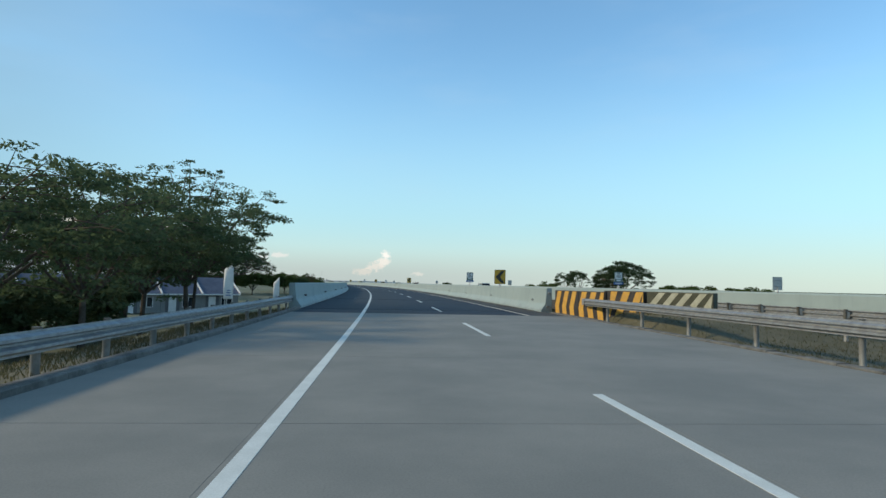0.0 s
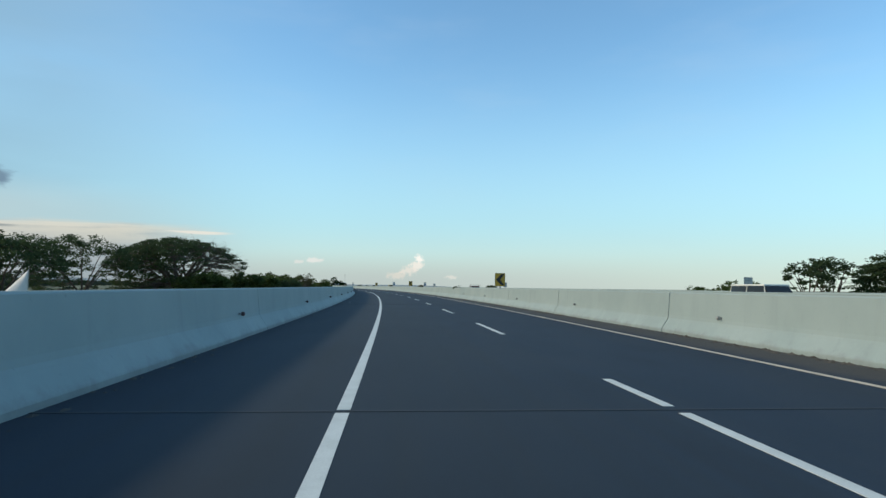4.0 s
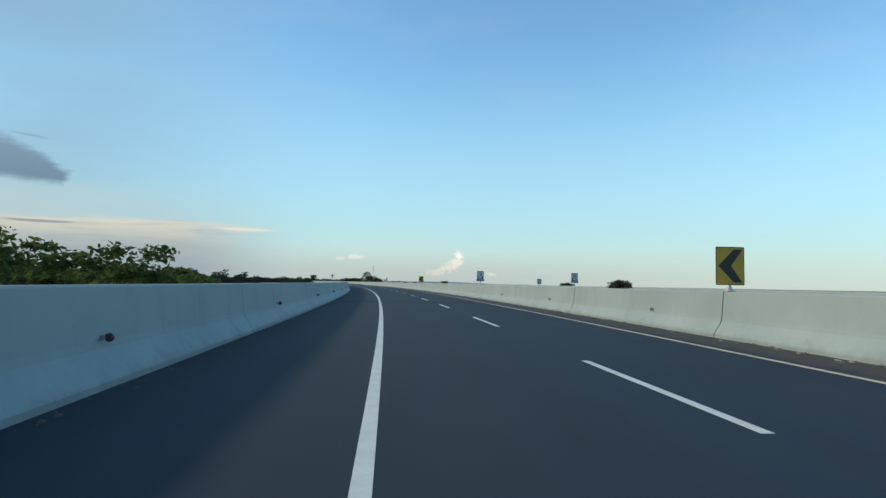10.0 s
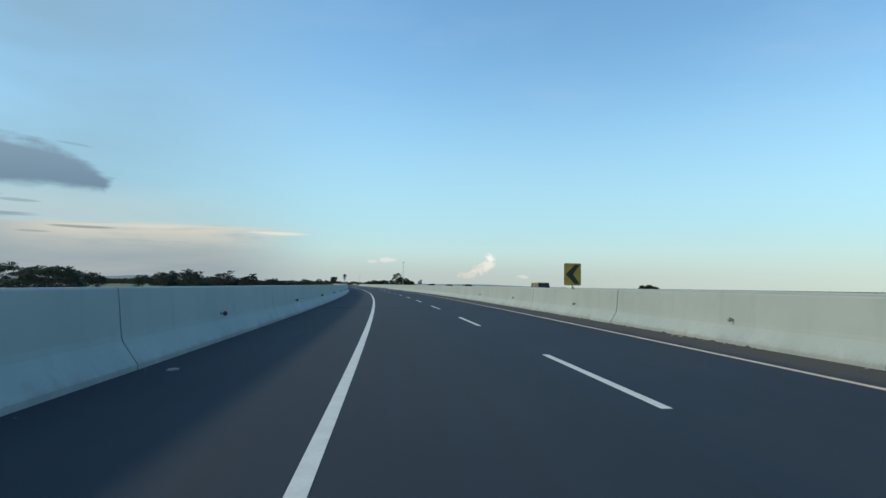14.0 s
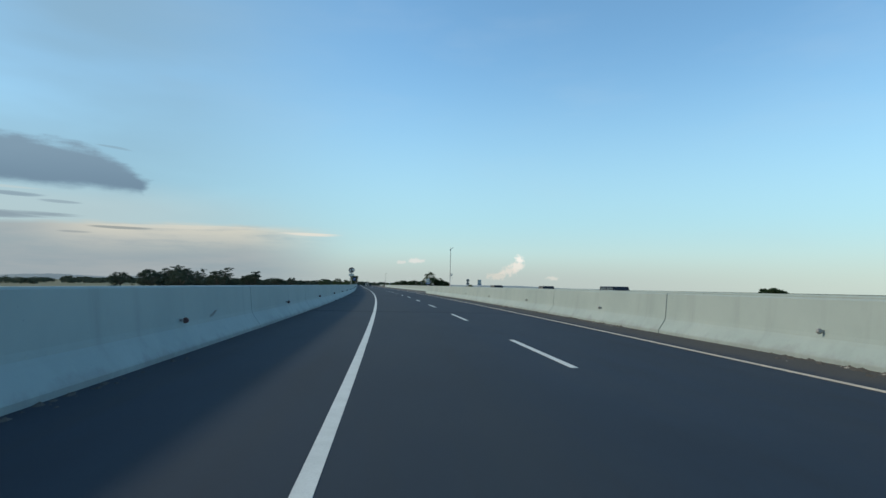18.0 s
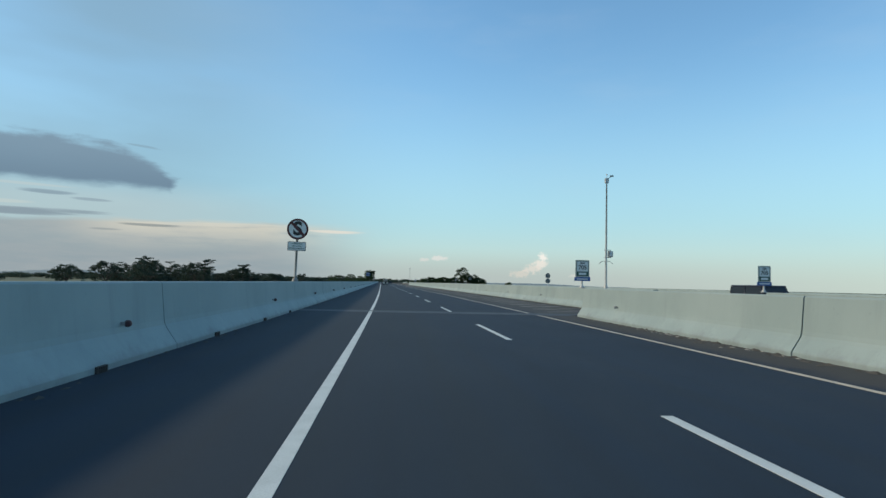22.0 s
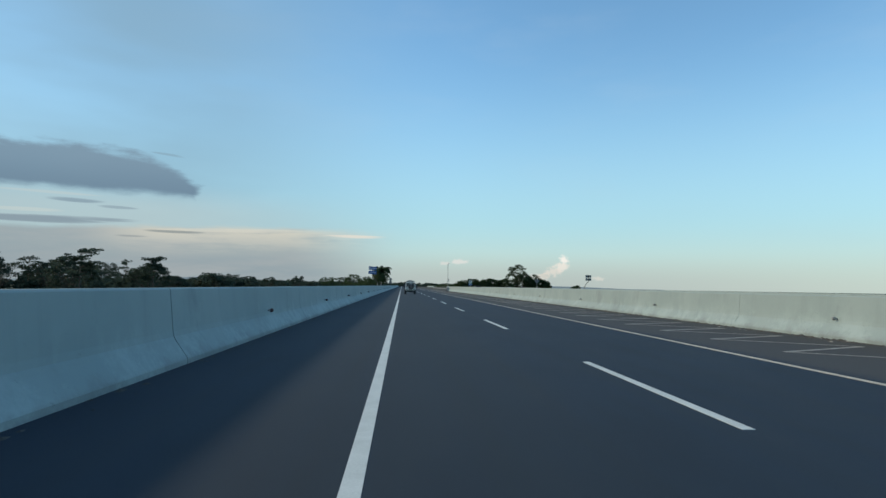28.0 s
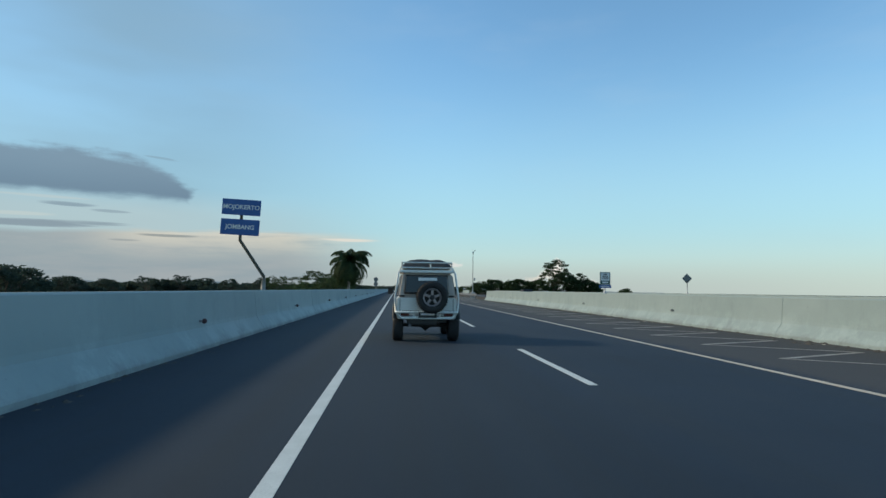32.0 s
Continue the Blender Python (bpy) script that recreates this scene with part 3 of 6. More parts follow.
# girders and piers that carry the raised road
def girders(name, x0, x1, s0, s1):
    e = empty(name)
    tagged(e, "grey concrete girders on round piers under the raised road", "viaduct", kind="structure")
    s = s0
    while s < s1 - 1:
        b = min(s + 35.8, s1)
        bm = bmesh.new()
        loft(bm, [(x0 + 0.25, -0.45), (x0 + 0.25, -0.95), (x0 + 1.6, -1.9), (x1 - 1.6, -1.9), (x1 - 0.25, -0.95), (x1 - 0.25, -0.45)], s + 0.03, b - 0.03, 6)
        part("girder", bm, M_WALL_RAW, e)
        m = at(s, 0, 0)
        bm = bmesh.new()
        box(bm, ((x0 + x1) / 2, 0, -2.2), (x1 - x0 - 2.2, 1.5, 0.66), 0.05, m=m)
        part("pier_cap", bm, M_WALL_RAW, e)
        for f in (0.25, 0.75):
            bm = bmesh.new()
            p = m @ Vector((x0 + (x1 - x0) * f, 0, 0))
            tube(bm, [(p.x, p.y, -4.0), (p.x, p.y, -2.4)], 0.55, 16)
            part("column", bm, M_WALL_RAW, e)
        s = b


girders("viaduct_west", -3.6, 9.3, 30.0, 442.5)
girders("viaduct_west_wide", -3.6, 12.9, 443.0, END)
girders("viaduct_east", 18.05, 31.55, 30.0, END)

# reflectors bolted to both walls
def reflector(turn):
    e = empty("reflector")
    bm = bmesh.new()
    box(bm, (0, 0, 0), (0.13, 0.05, 0.05), 0.008)
    part("bracket", bm, M_STEEL, e)
    bm = bmesh.new()
    lathe(bm, [(-0.025, 0.035), (-0.02, 0.055), (0.02, 0.055), (0.025, 0.035)], "y", 14, (0.10, 0, 0))
    part("lens", bm, M_STEEL if turn else M_DARKLENS, e)
    return e


M_DARKLENS = mottled("dark_reflector", (0.04, 0.042, 0.048), (0.12, 0.026, 0.03), 0.3, scale=0.08, fine=30, bump=0)
protos = {}
for side, x, tag in (("l", -3.35, 0), ("r", 9.03, 180)):
    for k in range(60):
        s = 32.3 + 11.953 * k - (0.6 if tag else 0.0)
        if s > 720:
            break
        xx = x + (3.55 if tag and s > 443 else 0)
        m = at(s, xx, 0.57, tag)
        if side not in protos:
            protos[side] = reflector(tag)
            protos[side].matrix_world = m
            tagged(protos[side], "small round reflector on a steel bracket bolted to the concrete wall", "reflector", "wall reflectors")
        else:
            copy_thing(protos[side], m)

# ---------------------------------------------------------------- guardrails
M_POST = mottled("dull_zinc_post", (0.28, 0.285, 0.275), (0.19, 0.19, 0.18), 0.6, 0.3, scale=5, fine=50, bump=0.08)
WB = [(0, 0.0), (0.0, 0.03), (0.075, 0.07), (0.075, 0.11), (0.0, 0.14), (0.0, 0.17), (0.075, 0.20), (0.075, 0.24), (0.0, 0.28), (0, 0.31)]


def guardrail(x, top, s0, s1, side, base, label, step=2.0):
    """A W-beam on posts; side 1 turns its face to the right."""
    e = empty("guardrail")
    tagged(e, label, "guardrail")
    front = [(x + side * a, top - 0.31 + z) for a, z in WB]
    back = [(x + side * (a - 0.006), top - 0.31 + z) for a, z in reversed(WB)]
    s = s0
    while s < s1 - 0.1:
        b = min(s + 4.0, s1)
        bm = bmesh.new()
        loft(bm, front + back, s - 0.05, b + 0.05, 2)
        part("beam", bm, M_STEEL, e)
        s = b
    s = s0 + 0.4
    while s < s1:
        p = at(s, x - side * 0.11, 0)
        bm = bmesh.new()
        tube(bm, [p @ Vector((0, 0, base)), p @ Vector((0, 0, top + 0.02))], 0.06, 12)
        part("post", bm, M_POST, e)
        bm = bmesh.new()
        box(bm, (side * 0.05, 0, top - 0.155), (0.10, 0.12, 0.2), 0.01, m=p)
        part("spacer", bm, M_STEELW, e)
        s += step
    for q in (s1,):
        bm = bmesh.new()
        p = at(q, x, 0)
        box(bm, (side * 0.03, 0.1, top - 0.155), (0.09, 0.28, 0.30), 0.03, m=p)
        part("end_shoe", bm, M_STEEL, e)
    return e


guardrail(-3.55, 0.60, -40, 29.6, 1, -0.7, "galvanised W-beam guardrail on round posts beside the concrete shoulder")
guardrail(9.75, 0.80, -41.2, 25.6, -1, -0.6, "galvanised W-beam guardrail on round posts along the grass median", 3.2)
guardrail(12.5, 0.75, 691, 760, -1, -0.4, "pale W-beam guardrail beyond the end of the median barrier")
guardrail(14.6, 0.80, -40, 25.6, 1, -0.6, "galvanised W-beam guardrail on the far side of the grass median")
bm = bmesh.new()
loft(bm, [(9.0, -0.06), (9.6, -0.12), (13, -0.22), (17.9, -0.05), (17.9, -0.6), (9.0, -0.6)], -40, 29, 6)
tagged(part("median_grass", bm, M_GRASS), "dry brownish grass strip in the median", "grass", kind="structure")
bm = bmesh.new()
loft(bm, [(-3.0, -0.03), (-4.2, -0.1), (-6.5, -0.5), (-9, -1.6), (-9, -2.2), (-3.0, -0.6)], -40, 29, 6)
tagged(part("verge", bm, mottled("dry_verge", (0.175, 0.155, 0.11), (0.095, 0.095, 0.055), 0.95, scale=0.5, fine=9, bump=0.5, dist=0.04)), "dry sandy verge sloping down beside the road", "verge", kind="structure")

# striped concrete blocks that close the gap between the two bridges
M_HAZY = mottled("orange_yellow_block_paint", (0.66, 0.37, 0.05), (0.50, 0.28, 0.06), 0.7, scale=3, fine=40)
M_HAZB = mottled("dark_block_paint", (0.022, 0.021, 0.022), (0.050, 0.044, 0.040), 0.75, scale=3, fine=40)
M_HAZW = mottled("white_block_paint", (0.46, 0.46, 0.36), (0.34, 0.34, 0.26), 0.75, scale=3, fine=40)


def hazard_block(p0, p1, ground, stripes, label, z0=-0.3, top=1.12):
    """A concrete block from p0 to p1 (distance along the road, offset), its painted face towards the lanes."""
    a_, b_ = P(*p0), P(*p1)
    W_ = (b_ - a_).length
    e = empty("striped_barrier", pose(a_.x, a_.y, 0, 0, 0, math.degrees(math.atan2(b_.y - a_.y, b_.x - a_.x))))
    tagged(e, label, "concrete barrier", "striped barriers")
    bm = bmesh.new()
    box(bm, (W_ / 2, 0.22, (z0 + top) / 2), (W_ - 0.03, 0.40, top - z0), 0.03)
    part("block", bm, ground, e)
    for kind, u, w, lean, mt in stripes:
        bm = bmesh.new()
        a, b = z0 + 0.06, top - 0.03
        if kind == "bar":
            out = [(u, a), (u + w, a), (u + w + lean, b), (u + lean, b)]
        else:
            mid = a + (b - a) * 0.45
            low = lean * 0.45
            out = [(u, mid), (u + low, a), (u + low + w, a), (u + w, mid), (u + lean + w, b), (u + lean, b)]
        lo, hi = 0.03, W_ - 0.03
        out = [(min(max(x, lo), hi), z) for x, z in out]
        if max(x for x, z in out) - min(x for x, z in out) < 0.05:
            continue
        prism(bm, out, 0.012, 0.019)
        part("stripe", bm, mt, e)
    return e


C0, C1, C2, C3, C4 = (29.15, 9.42), (26.7, 9.80), (24.5, 10.20), (22.95, 11.25), (20.8, 12.95)
hazard_block(C0, C1, M_HAZB, [("chev", 0.05 + 0.78 * i, 0.42, 0.30, M_HAZY) for i in range(3)], "concrete block painted with orange-yellow and black chevrons")
hazard_block(C1, C2, M_HAZB, [("chev", 0.0 + 0.82 * i, 0.45, 0.34, M_HAZY) for i in range(3)], "concrete block painted with wide orange-yellow and black chevrons")
hazard_block((24.4, 10.28), C3, M_HAZB, [("bar", -0.35 + 0.60 * i, 0.32, 0.55, M_HAZY) for i in range(4)], "concrete block painted with slanting orange-yellow and black stripes", top=1.18)
M_HAZO = mottled("dark_olive_block_paint", (0.038, 0.042, 0.026), (0.070, 0.072, 0.046), 0.75, scale=3, fine=40)
hazard_block((22.87, 11.32), C4, M_HAZO, [("chev", 0.12 + 0.54 * i, 0.27, 0.40, M_HAZW) for i in range(5)], "concrete block painted with dark olive and pale chevrons", z0=0.22, top=1.18)


def ease(v, lo, hi):
    k_ = min(max((v - lo) / (hi - lo), 0.0), 1.0)
    return k_ * k_ * (3 - 2 * k_)


def mound_z(s, x):
    """Height of the grassy rise on which the outer striped blocks stand."""
    return -0.24 + 0.56 * ease(s, 14.5, 19.8) * (1 - ease(s, 24.6, 26.5)) * ease(x, 9.9, 10.9) * (1 - ease(x, 14.0, 15.2))


ns, nx = 32, 28
V = [P(14.0 + 13.0 * i / ns, 9.8 + 5.6 * j / nx, mound_z(14.0 + 13.0 * i / ns, 9.8 + 5.6 * j / nx)) for i in range(ns + 1) for j in range(nx + 1)]
F = [(i * (nx + 1) + j, (i + 1) * (nx + 1) + j, (i + 1) * (nx + 1) + j + 1, i * (nx + 1) + j + 1) for i in range(ns) for j in range(nx)]
tagged(mesh_part("grass_mound", V, F, M_GRASS, smooth=True), "low dry grassy rise under the striped blocks", "grass", kind="structure")
bm = bmesh.new()
box(bm, (0.0, 0.1, 0.42), (0.10, 0.16, 1.5), 0.02, m=at(24.47, 10.31, 0))
tagged(part("barrier_post", bm, M_HAZB), "dark post wedged between two striped blocks", "post")

# ---------------------------------------------------------------- signs
def flared_post(e, z0, z1, r=0.04, y=0.05, mat=None):
    bm = bmesh.new()
    tube(bm, [(0, y, z0), (0, y, z0 + 0.05), (0, y, z0 + 0.14), (0, y, z1)], [0.11, 0.10, r, r], 12)
    part("post", bm, mat or M_STEELW, e)
    bm = bmesh.new()
    box(bm, (0, y, z0 + 0.01), (0.24, 0.22, 0.02), 0.004)
    part("base_plate", bm, mat or M_STEELW, e)


def plate(e, name, w, h, z, mat, y=0.0, t=0.012, r=0.04, label=""):
    bm = bmesh.new()
    out = []
    for cx, cz, a0 in ((w / 2 - r, h / 2 - r, 0), (-w / 2 + r, h / 2 - r, 90), (-w / 2 + r, -h / 2 + r, 180), (w / 2 - r, -h / 2 + r, 270)):
        for k in range(5):
            a = radians(a0 + k * 22.5)
            out.append((cx + r * math.cos(a), z + cz + r * math.sin(a)))
    prism(bm, out, y, y + t)
    return part(name, bm, mat, e, label)


def chevron_sign(m, back=False):
    e = empty("chevron_sign", m)
    flared_post(e, 0, 0.40)
    plate(e, "panel", 0.80, 1.02, 0.68, M_BLACK if not back else M_STEEL, 0.0)
    plate(e, "face", 0.76, 0.98, 0.68, M_SIGNY, -0.004, 0.005)
    plate(e, "back_sheet", 0.78, 1.0, 0.68, M_STEELW, 0.013, 0.004)
    bm = bmesh.new()
    c = 0.68
    prism(bm, [(-0.33, c), (0.10, c + 0.44), (0.34, c + 0.44), (0.02, c), (0.34, c - 0.44), (0.10, c - 0.44)], -0.009, -0.003)
    part("arrow", bm, M_BLACK, e)
    for z in (0.45, 0.9):
        bm = bmesh.new()
        box(bm, (0, 0.03, z), (0.5, 0.025, 0.05), 0.004)
        part("bracket", bm, M_STEEL, e)
    return e


proto = None
for s in (41.7, 122.1, 206.9, 295.6):
    m = at(s, 9.2, 1.22)
    if proto is None:
        proto = chevron_sign(m)
        tagged(proto, "yellow sign with a black chevron on the median wall", "road sign", "chevron signs")
    else:
        copy_thing(proto, m)
for s in (42.9, 124.5, 209.4, 297.4):
    copy_thing(proto, at(s, 31.35, 1.22, 180))


def km_sign(m):
    e = empty("kilometre_sign", m)
    flared_post(e, 0, 0.5)
    plate(e, "panel", 0.62, 0.74, 0.86, M_SIGNG)
    plate(e, "rim", 0.585, 0.705, 0.86, M_SIGNW, -0.004, 0.005)
    plate(e, "border", 0.55, 0.67, 0.86, M_SIGNG, -0.007, 0.005)
    plate(e, "face", 0.50, 0.44, 0.95, M_SIGNW, -0.010, 0.005, 0.03)
    lettering("KM", 0.13, M_BLACK, e, Matrix.Translation((0, -0.012, 1.09)) @ FACE, bold=0.004)
    lettering("705", 0.25, M_BLACK, e, Matrix.Translation((0, -0.012, 0.90)) @ FACE, bold=0.005)
    bm = bmesh.new()
    box(bm, (0, -0.011, 0.63), (0.34, 0.004, 0.10), 0)
    part("letter_bar", bm, M_SIGNW, e)
    plate(e, "lower_plate", 0.72, 0.17, 0.40, M_SIGNB, -0.002, 0.01, 0.02)
    bm = bmesh.new()
    box(bm, (0, -0.004, 0.40), (0.5, 0.004, 0.05), 0)
    part("letter_bar", bm, M_SIGNW, e)
    return e


proto = None
for s, x in ((55.1, 9.2), (244.9, 9.2), (443.0 - 0.4, 9.2), (42.0, 18.14), (245.2, 18.14), (443.3, 18.14), (638.4, 12.85)):
    m = at(s, x, 1.22)
    if proto is None:
        proto = km_sign(m)
        tagged(proto, "white kilometre sign with a green border and a blue plate below", "road sign", "kilometre signs")
    else:
        copy_thing(proto, m)

# no-stopping sign on the outer wall
e = empty("no_stopping_sign", at(445.15, -3.58, 1.21) @ pose(0, 0, 0, 0, 1.0, 0))
tagged(e, "round no-stopping sign with a white text plate on a grey pole", "road sign")
bm = bmesh.new()
tube(bm, [(0, 0.05, 0), (0, 0.05, 0.06), (0, 0.05, 0.2), (0, 0.05, 2.0)], [0.15, 0.14, 0.055, 0.05], 14)
part("pole", bm, M_POST, e)
CZ = 2.43
bm = bmesh.new()
lathe(bm, [(0.0, 0.49), (0.015, 0.49)], "y", 48, (0, 0, CZ))
part("disc", bm, M_SIGNR, e)
bm = bmesh.new()
lathe(bm, [(-0.004, 0.395), (0.004, 0.395)], "y", 48, (0, 0, CZ))
part("face", bm, M_SIGNW, e)
lettering("S", 0.85, M_BLACK, e, Matrix.Translation((0, -0.008, CZ)) @ FACE, bold=0.035)
bm = bmesh.new()
box(bm, (0, -0.012, 0), (0.12, 0.004, 0.90), 0, m=pose(0, 0, CZ, 0, -45, 0))
part("bar", bm, M_SIGNR, e)
plate(e, "plate_rim", 0.84, 0.42, 1.63, M_BLACK, 0.0)
plate(e, "text_plate", 0.79, 0.37, 1.63, M_SIGNW, -0.004, 0.005)
for z, tx in ((1.745, "DI SEPANJANG"), (1.635, "- JALAN TOL -"), (1.525, "KECUALI DARURAT")):
    lettering(tx, 0.078, M_SIGNG, e, Matrix.Translation((0, -0.007, z)) @ FACE, bold=0.002)

M_BACKSHEET = mottled("weathered_aluminium", (0.17, 0.18, 0.18), (0.23, 0.24, 0.24), 0.6, 0.3, scale=4)
M_ARM = mottled("dark_olive_pole_paint", (0.055, 0.052, 0.036), (0.095, 0.088, 0.062), 0.6, 0.1, scale=5)
# twin blue direction plates on a bent pole
def direction_sign(m, words=True, k=1.0):
    e = empty("direction_sign", m)
    bm = bmesh.new()
    tube(bm, [(0, 0.06, 0), (0, 0.06, 0.40)], [0.08, 0.065], 12)
    part("sleeve", bm, M_POST, e, "pale flared sleeve")
    bm = bmesh.new()
    tube(bm, [(0, 0.06, 0.36), (0, 0.06, 0.44), (-0.88, 0.06, 1.62), (-0.90, 0.06, 2.87)], [0.055, 0.055, 0.055, 0.05], 12)
    part("pole", bm, M_ARM, e, "dark bent pole")
    for z, tx in ((2.72, "MOJOKERTO"), (2.05, "JOMBANG")):
        bm = bmesh.new()
        box(bm, (-0.90, 0.0, z), (1.27 * k, 0.02, 0.53), 0.006)
        pl = part("plate", bm, M_SIGNB if words else M_BACKSHEET, e)
        if words:
            lettering(tx, 0.205, M_SIGNW, pl, Matrix.Translation((-0.90, -0.013, z)) @ FACE, bold=0.004)
        else:
            bm = bmesh.new()
            for dz in (-0.14, 0.14):
                box(bm, (-0.90, 0.02, z + dz), (1.1 * k, 0.02, 0.04), 0.002)
            part("stiffener", bm, M_STEEL, pl)
    return e


tagged(direction_sign(at(625.1, -3.62, 1.21) @ pose(0, 0, 0, 0, 2.5, 0)), "two blue town-name plates on a bent dark pole", "road sign")
tagged(direction_sign(at(629.0, 31.3, 1.22, 180) @ Matrix.Scale(0.78, 4), False), "backs of two direction plates on a bent dark pole", "road sign")
e = empty("warning_sign", at(665.6, 31.5, 1.22, 180))
tagged(e, "back of a diamond warning sign on a grey pole", "road sign")
flared_post(e, 0, 1.4)
bm = bmesh.new()
box(bm, (0, 0, 0), (0.78, 0.02, 0.78), 0.004, m=pose(0, 0, 1.6, 0, 45, 0))
part("panel", bm, M_BACKSHEET, e)
for s, x, hh in ((526.5, 31.4, 1.9), (733.0, -3.56, 2.05)):
    e = empty("twin_round_sign", at(s, x, 1.22, 180 if x > 0 else 0))
    tagged(e, "two round sign discs one above the other on a pole", "road sign")
    flared_post(e, 0, hh)
    for z in (hh, hh - 0.98):
        bm = bmesh.new()
        lathe(bm, [(0.0, 0.48), (0.015, 0.48)], "y", 32, (0, 0, z))
        part("disc", bm, M_BACKSHEET, e)

# tall pole with a camera box
def mast(m, height):
    e = empty("camera_mast", m)
    bm = bmesh.new()
    tube(bm, [(0, 0, 0), (0, 0, 0.1), (0, 0, 0.35), (0, 0, 3), (0, 0, height)], [0.15, 0.13, 0.07, 0.062, 0.042], 14)
    part("pole", bm, M_STEELW, e)
    bm = bmesh.new()
    box(bm, (0, 0, height), (0.22, 0.2, 0.32), 0.02)
    part("junction_box", bm, M_STEELW, e, "small grey box at the top")
    bm = bmesh.new()
    tube(bm, [(0.05, 0, height + 0.1), (0.35, 0.05, height + 0.32)], 0.02, 8)
    box(bm, (0.36, 0.05, height + 0.33), (0.22, 0.1, 0.09), 0.02)
    part("camera_arm", bm, M_BLACK, e, "dark camera on a short arm")
    bm = bmesh.new()
    tube(bm, [(0, 0, height + 0.15), (0, 0, height + 0.36)], 0.012, 6)
    lathe(bm, [(0, 0.03), (0.05, 0.05), (0.1, 0.03)], "z", 10, (0, 0, height + 0.34))
    part("sensor", bm, M_SIGNW, e)
    bm = bmesh.new()
    box(bm, (0.28, 0, 2.25), (0.28, 0.24, 0.38), 0.02)
    part("cabinet", bm, M_STEELW, e, "grey control cabinet")
    bm = bmesh.new()
    box(bm, (0.28, -0.145, 2.25), (0.12, 0.01, 0.30), 0.003)
    part("cabinet_label", bm, M_SIGNW, e)
    bm = bmesh.new()
    box(bm, (0.1, 0, 2.5), (0.45, 0.05, 0.04), 0)
    box(bm, (0.1, 0, 2.03), (0.45, 0.05, 0.04), 0)
    part("clamp", bm, M_STEEL, e)
    for sg in (-1, 1):
        bm = bmesh.new()
        tube(bm, [(0, 0, 1.78), (sg * 0.25, 0, 1.78), (sg * 0.38, 0, 1.70), (sg * 0.46, 0, 1.60)], 0.018, 6)
        part("side_bracket", bm, M_STEEL, e)
    return e


tagged(mast(at(454.1, 14.65, 1.16), 7.0), "tall grey camera mast with a control cabinet", "mast")
tagged(mast(at(707, 14.0, 0.9), 6.9), "distant slim grey mast beside the median", "mast")
# footing that carries the mast between the carriageways
bm = bmesh.new()
box(bm, (0, 0, -0.9), (1.0, 1.0, 4.1), 0.05, m=at(454.1, 14.65, 0))
tagged(part("mast_footing", bm, M_WALL_RAW), "raw concrete pier that carries the mast", "pier", kind="structure")
bm = bmesh.new()
box(bm, (0, 0, -1.15), (0.8, 0.8, 4.1), 0.05, m=at(707, 14.0, 0))
tagged(part("mast_footing", bm, M_WALL_RAW), "raw concrete pier that carries the mast", "pier", kind="structure")

# ---------------------------------------------------------------- trees
def limb_mesh(segs, sides=6):
    """Tapered limbs, each a list of (point, radius)."""
    V, F = [], []
    for pts in segs:
        base = len(V)
        for i, (p, r) in enumerate(pts):
            d = (pts[min(i + 1, len(pts) - 1)][0] - pts[max(i - 1, 0)][0]).normalized()
            u = d.cross(Vector((0.3, 0.2, 1)))
            if u.length < 1e-3:
                u = Vector((1, 0, 0))
            u.normalize()
            w = d.cross(u)
            for k in range(sides):
                q = 2 * math.pi * k / sides
                V.append(p + (u * math.cos(q) + w * math.sin(q)) * r)
        for i in range(len(pts) - 1):
            for k in range(sides):
                a, b = base + i * sides + k, base + i * sides + (k + 1) % sides
                F.append((a, b, b + sides, a + sides))
    return V, F


def leaf_mesh(centres, per, spread, size, rng, flat=0.6):
    """Small pointed leaves scattered round the twig ends."""
    n = len(centres) * per
    c = np.repeat(np.array([tuple(v) for v in centres]), per, axis=0)
    sp = np.repeat(np.array(spread), per)[:, None] if hasattr(spread, "__len__") else spread
    d = rng.normal(size=(n, 3))
    d /= np.linalg.norm(d, axis=1)[:, None]
    d *= rng.uniform(0.15, 1.0, (n, 1)) ** 0.6
    d[:, 2] *= flat
    c = c + d * sp
    u = rng.normal(size=(n, 3))
    u[:, 2] *= 0.5
    u /= np.linalg.norm(u, axis=1)[:, None]
    w = np.cross(u, rng.normal(size=(n, 3)))
    w /= np.linalg.norm(w, axis=1)[:, None]
    sz = size * rng.uniform(0.6, 1.35, (n, 1))
    u, w = u * sz, w * sz * 0.42
    V = np.stack([c - u, c - w, c + u, c + w], axis=1).reshape(-1, 3)
    F = np.arange(n * 4).reshape(-1, 4)
    return V, F


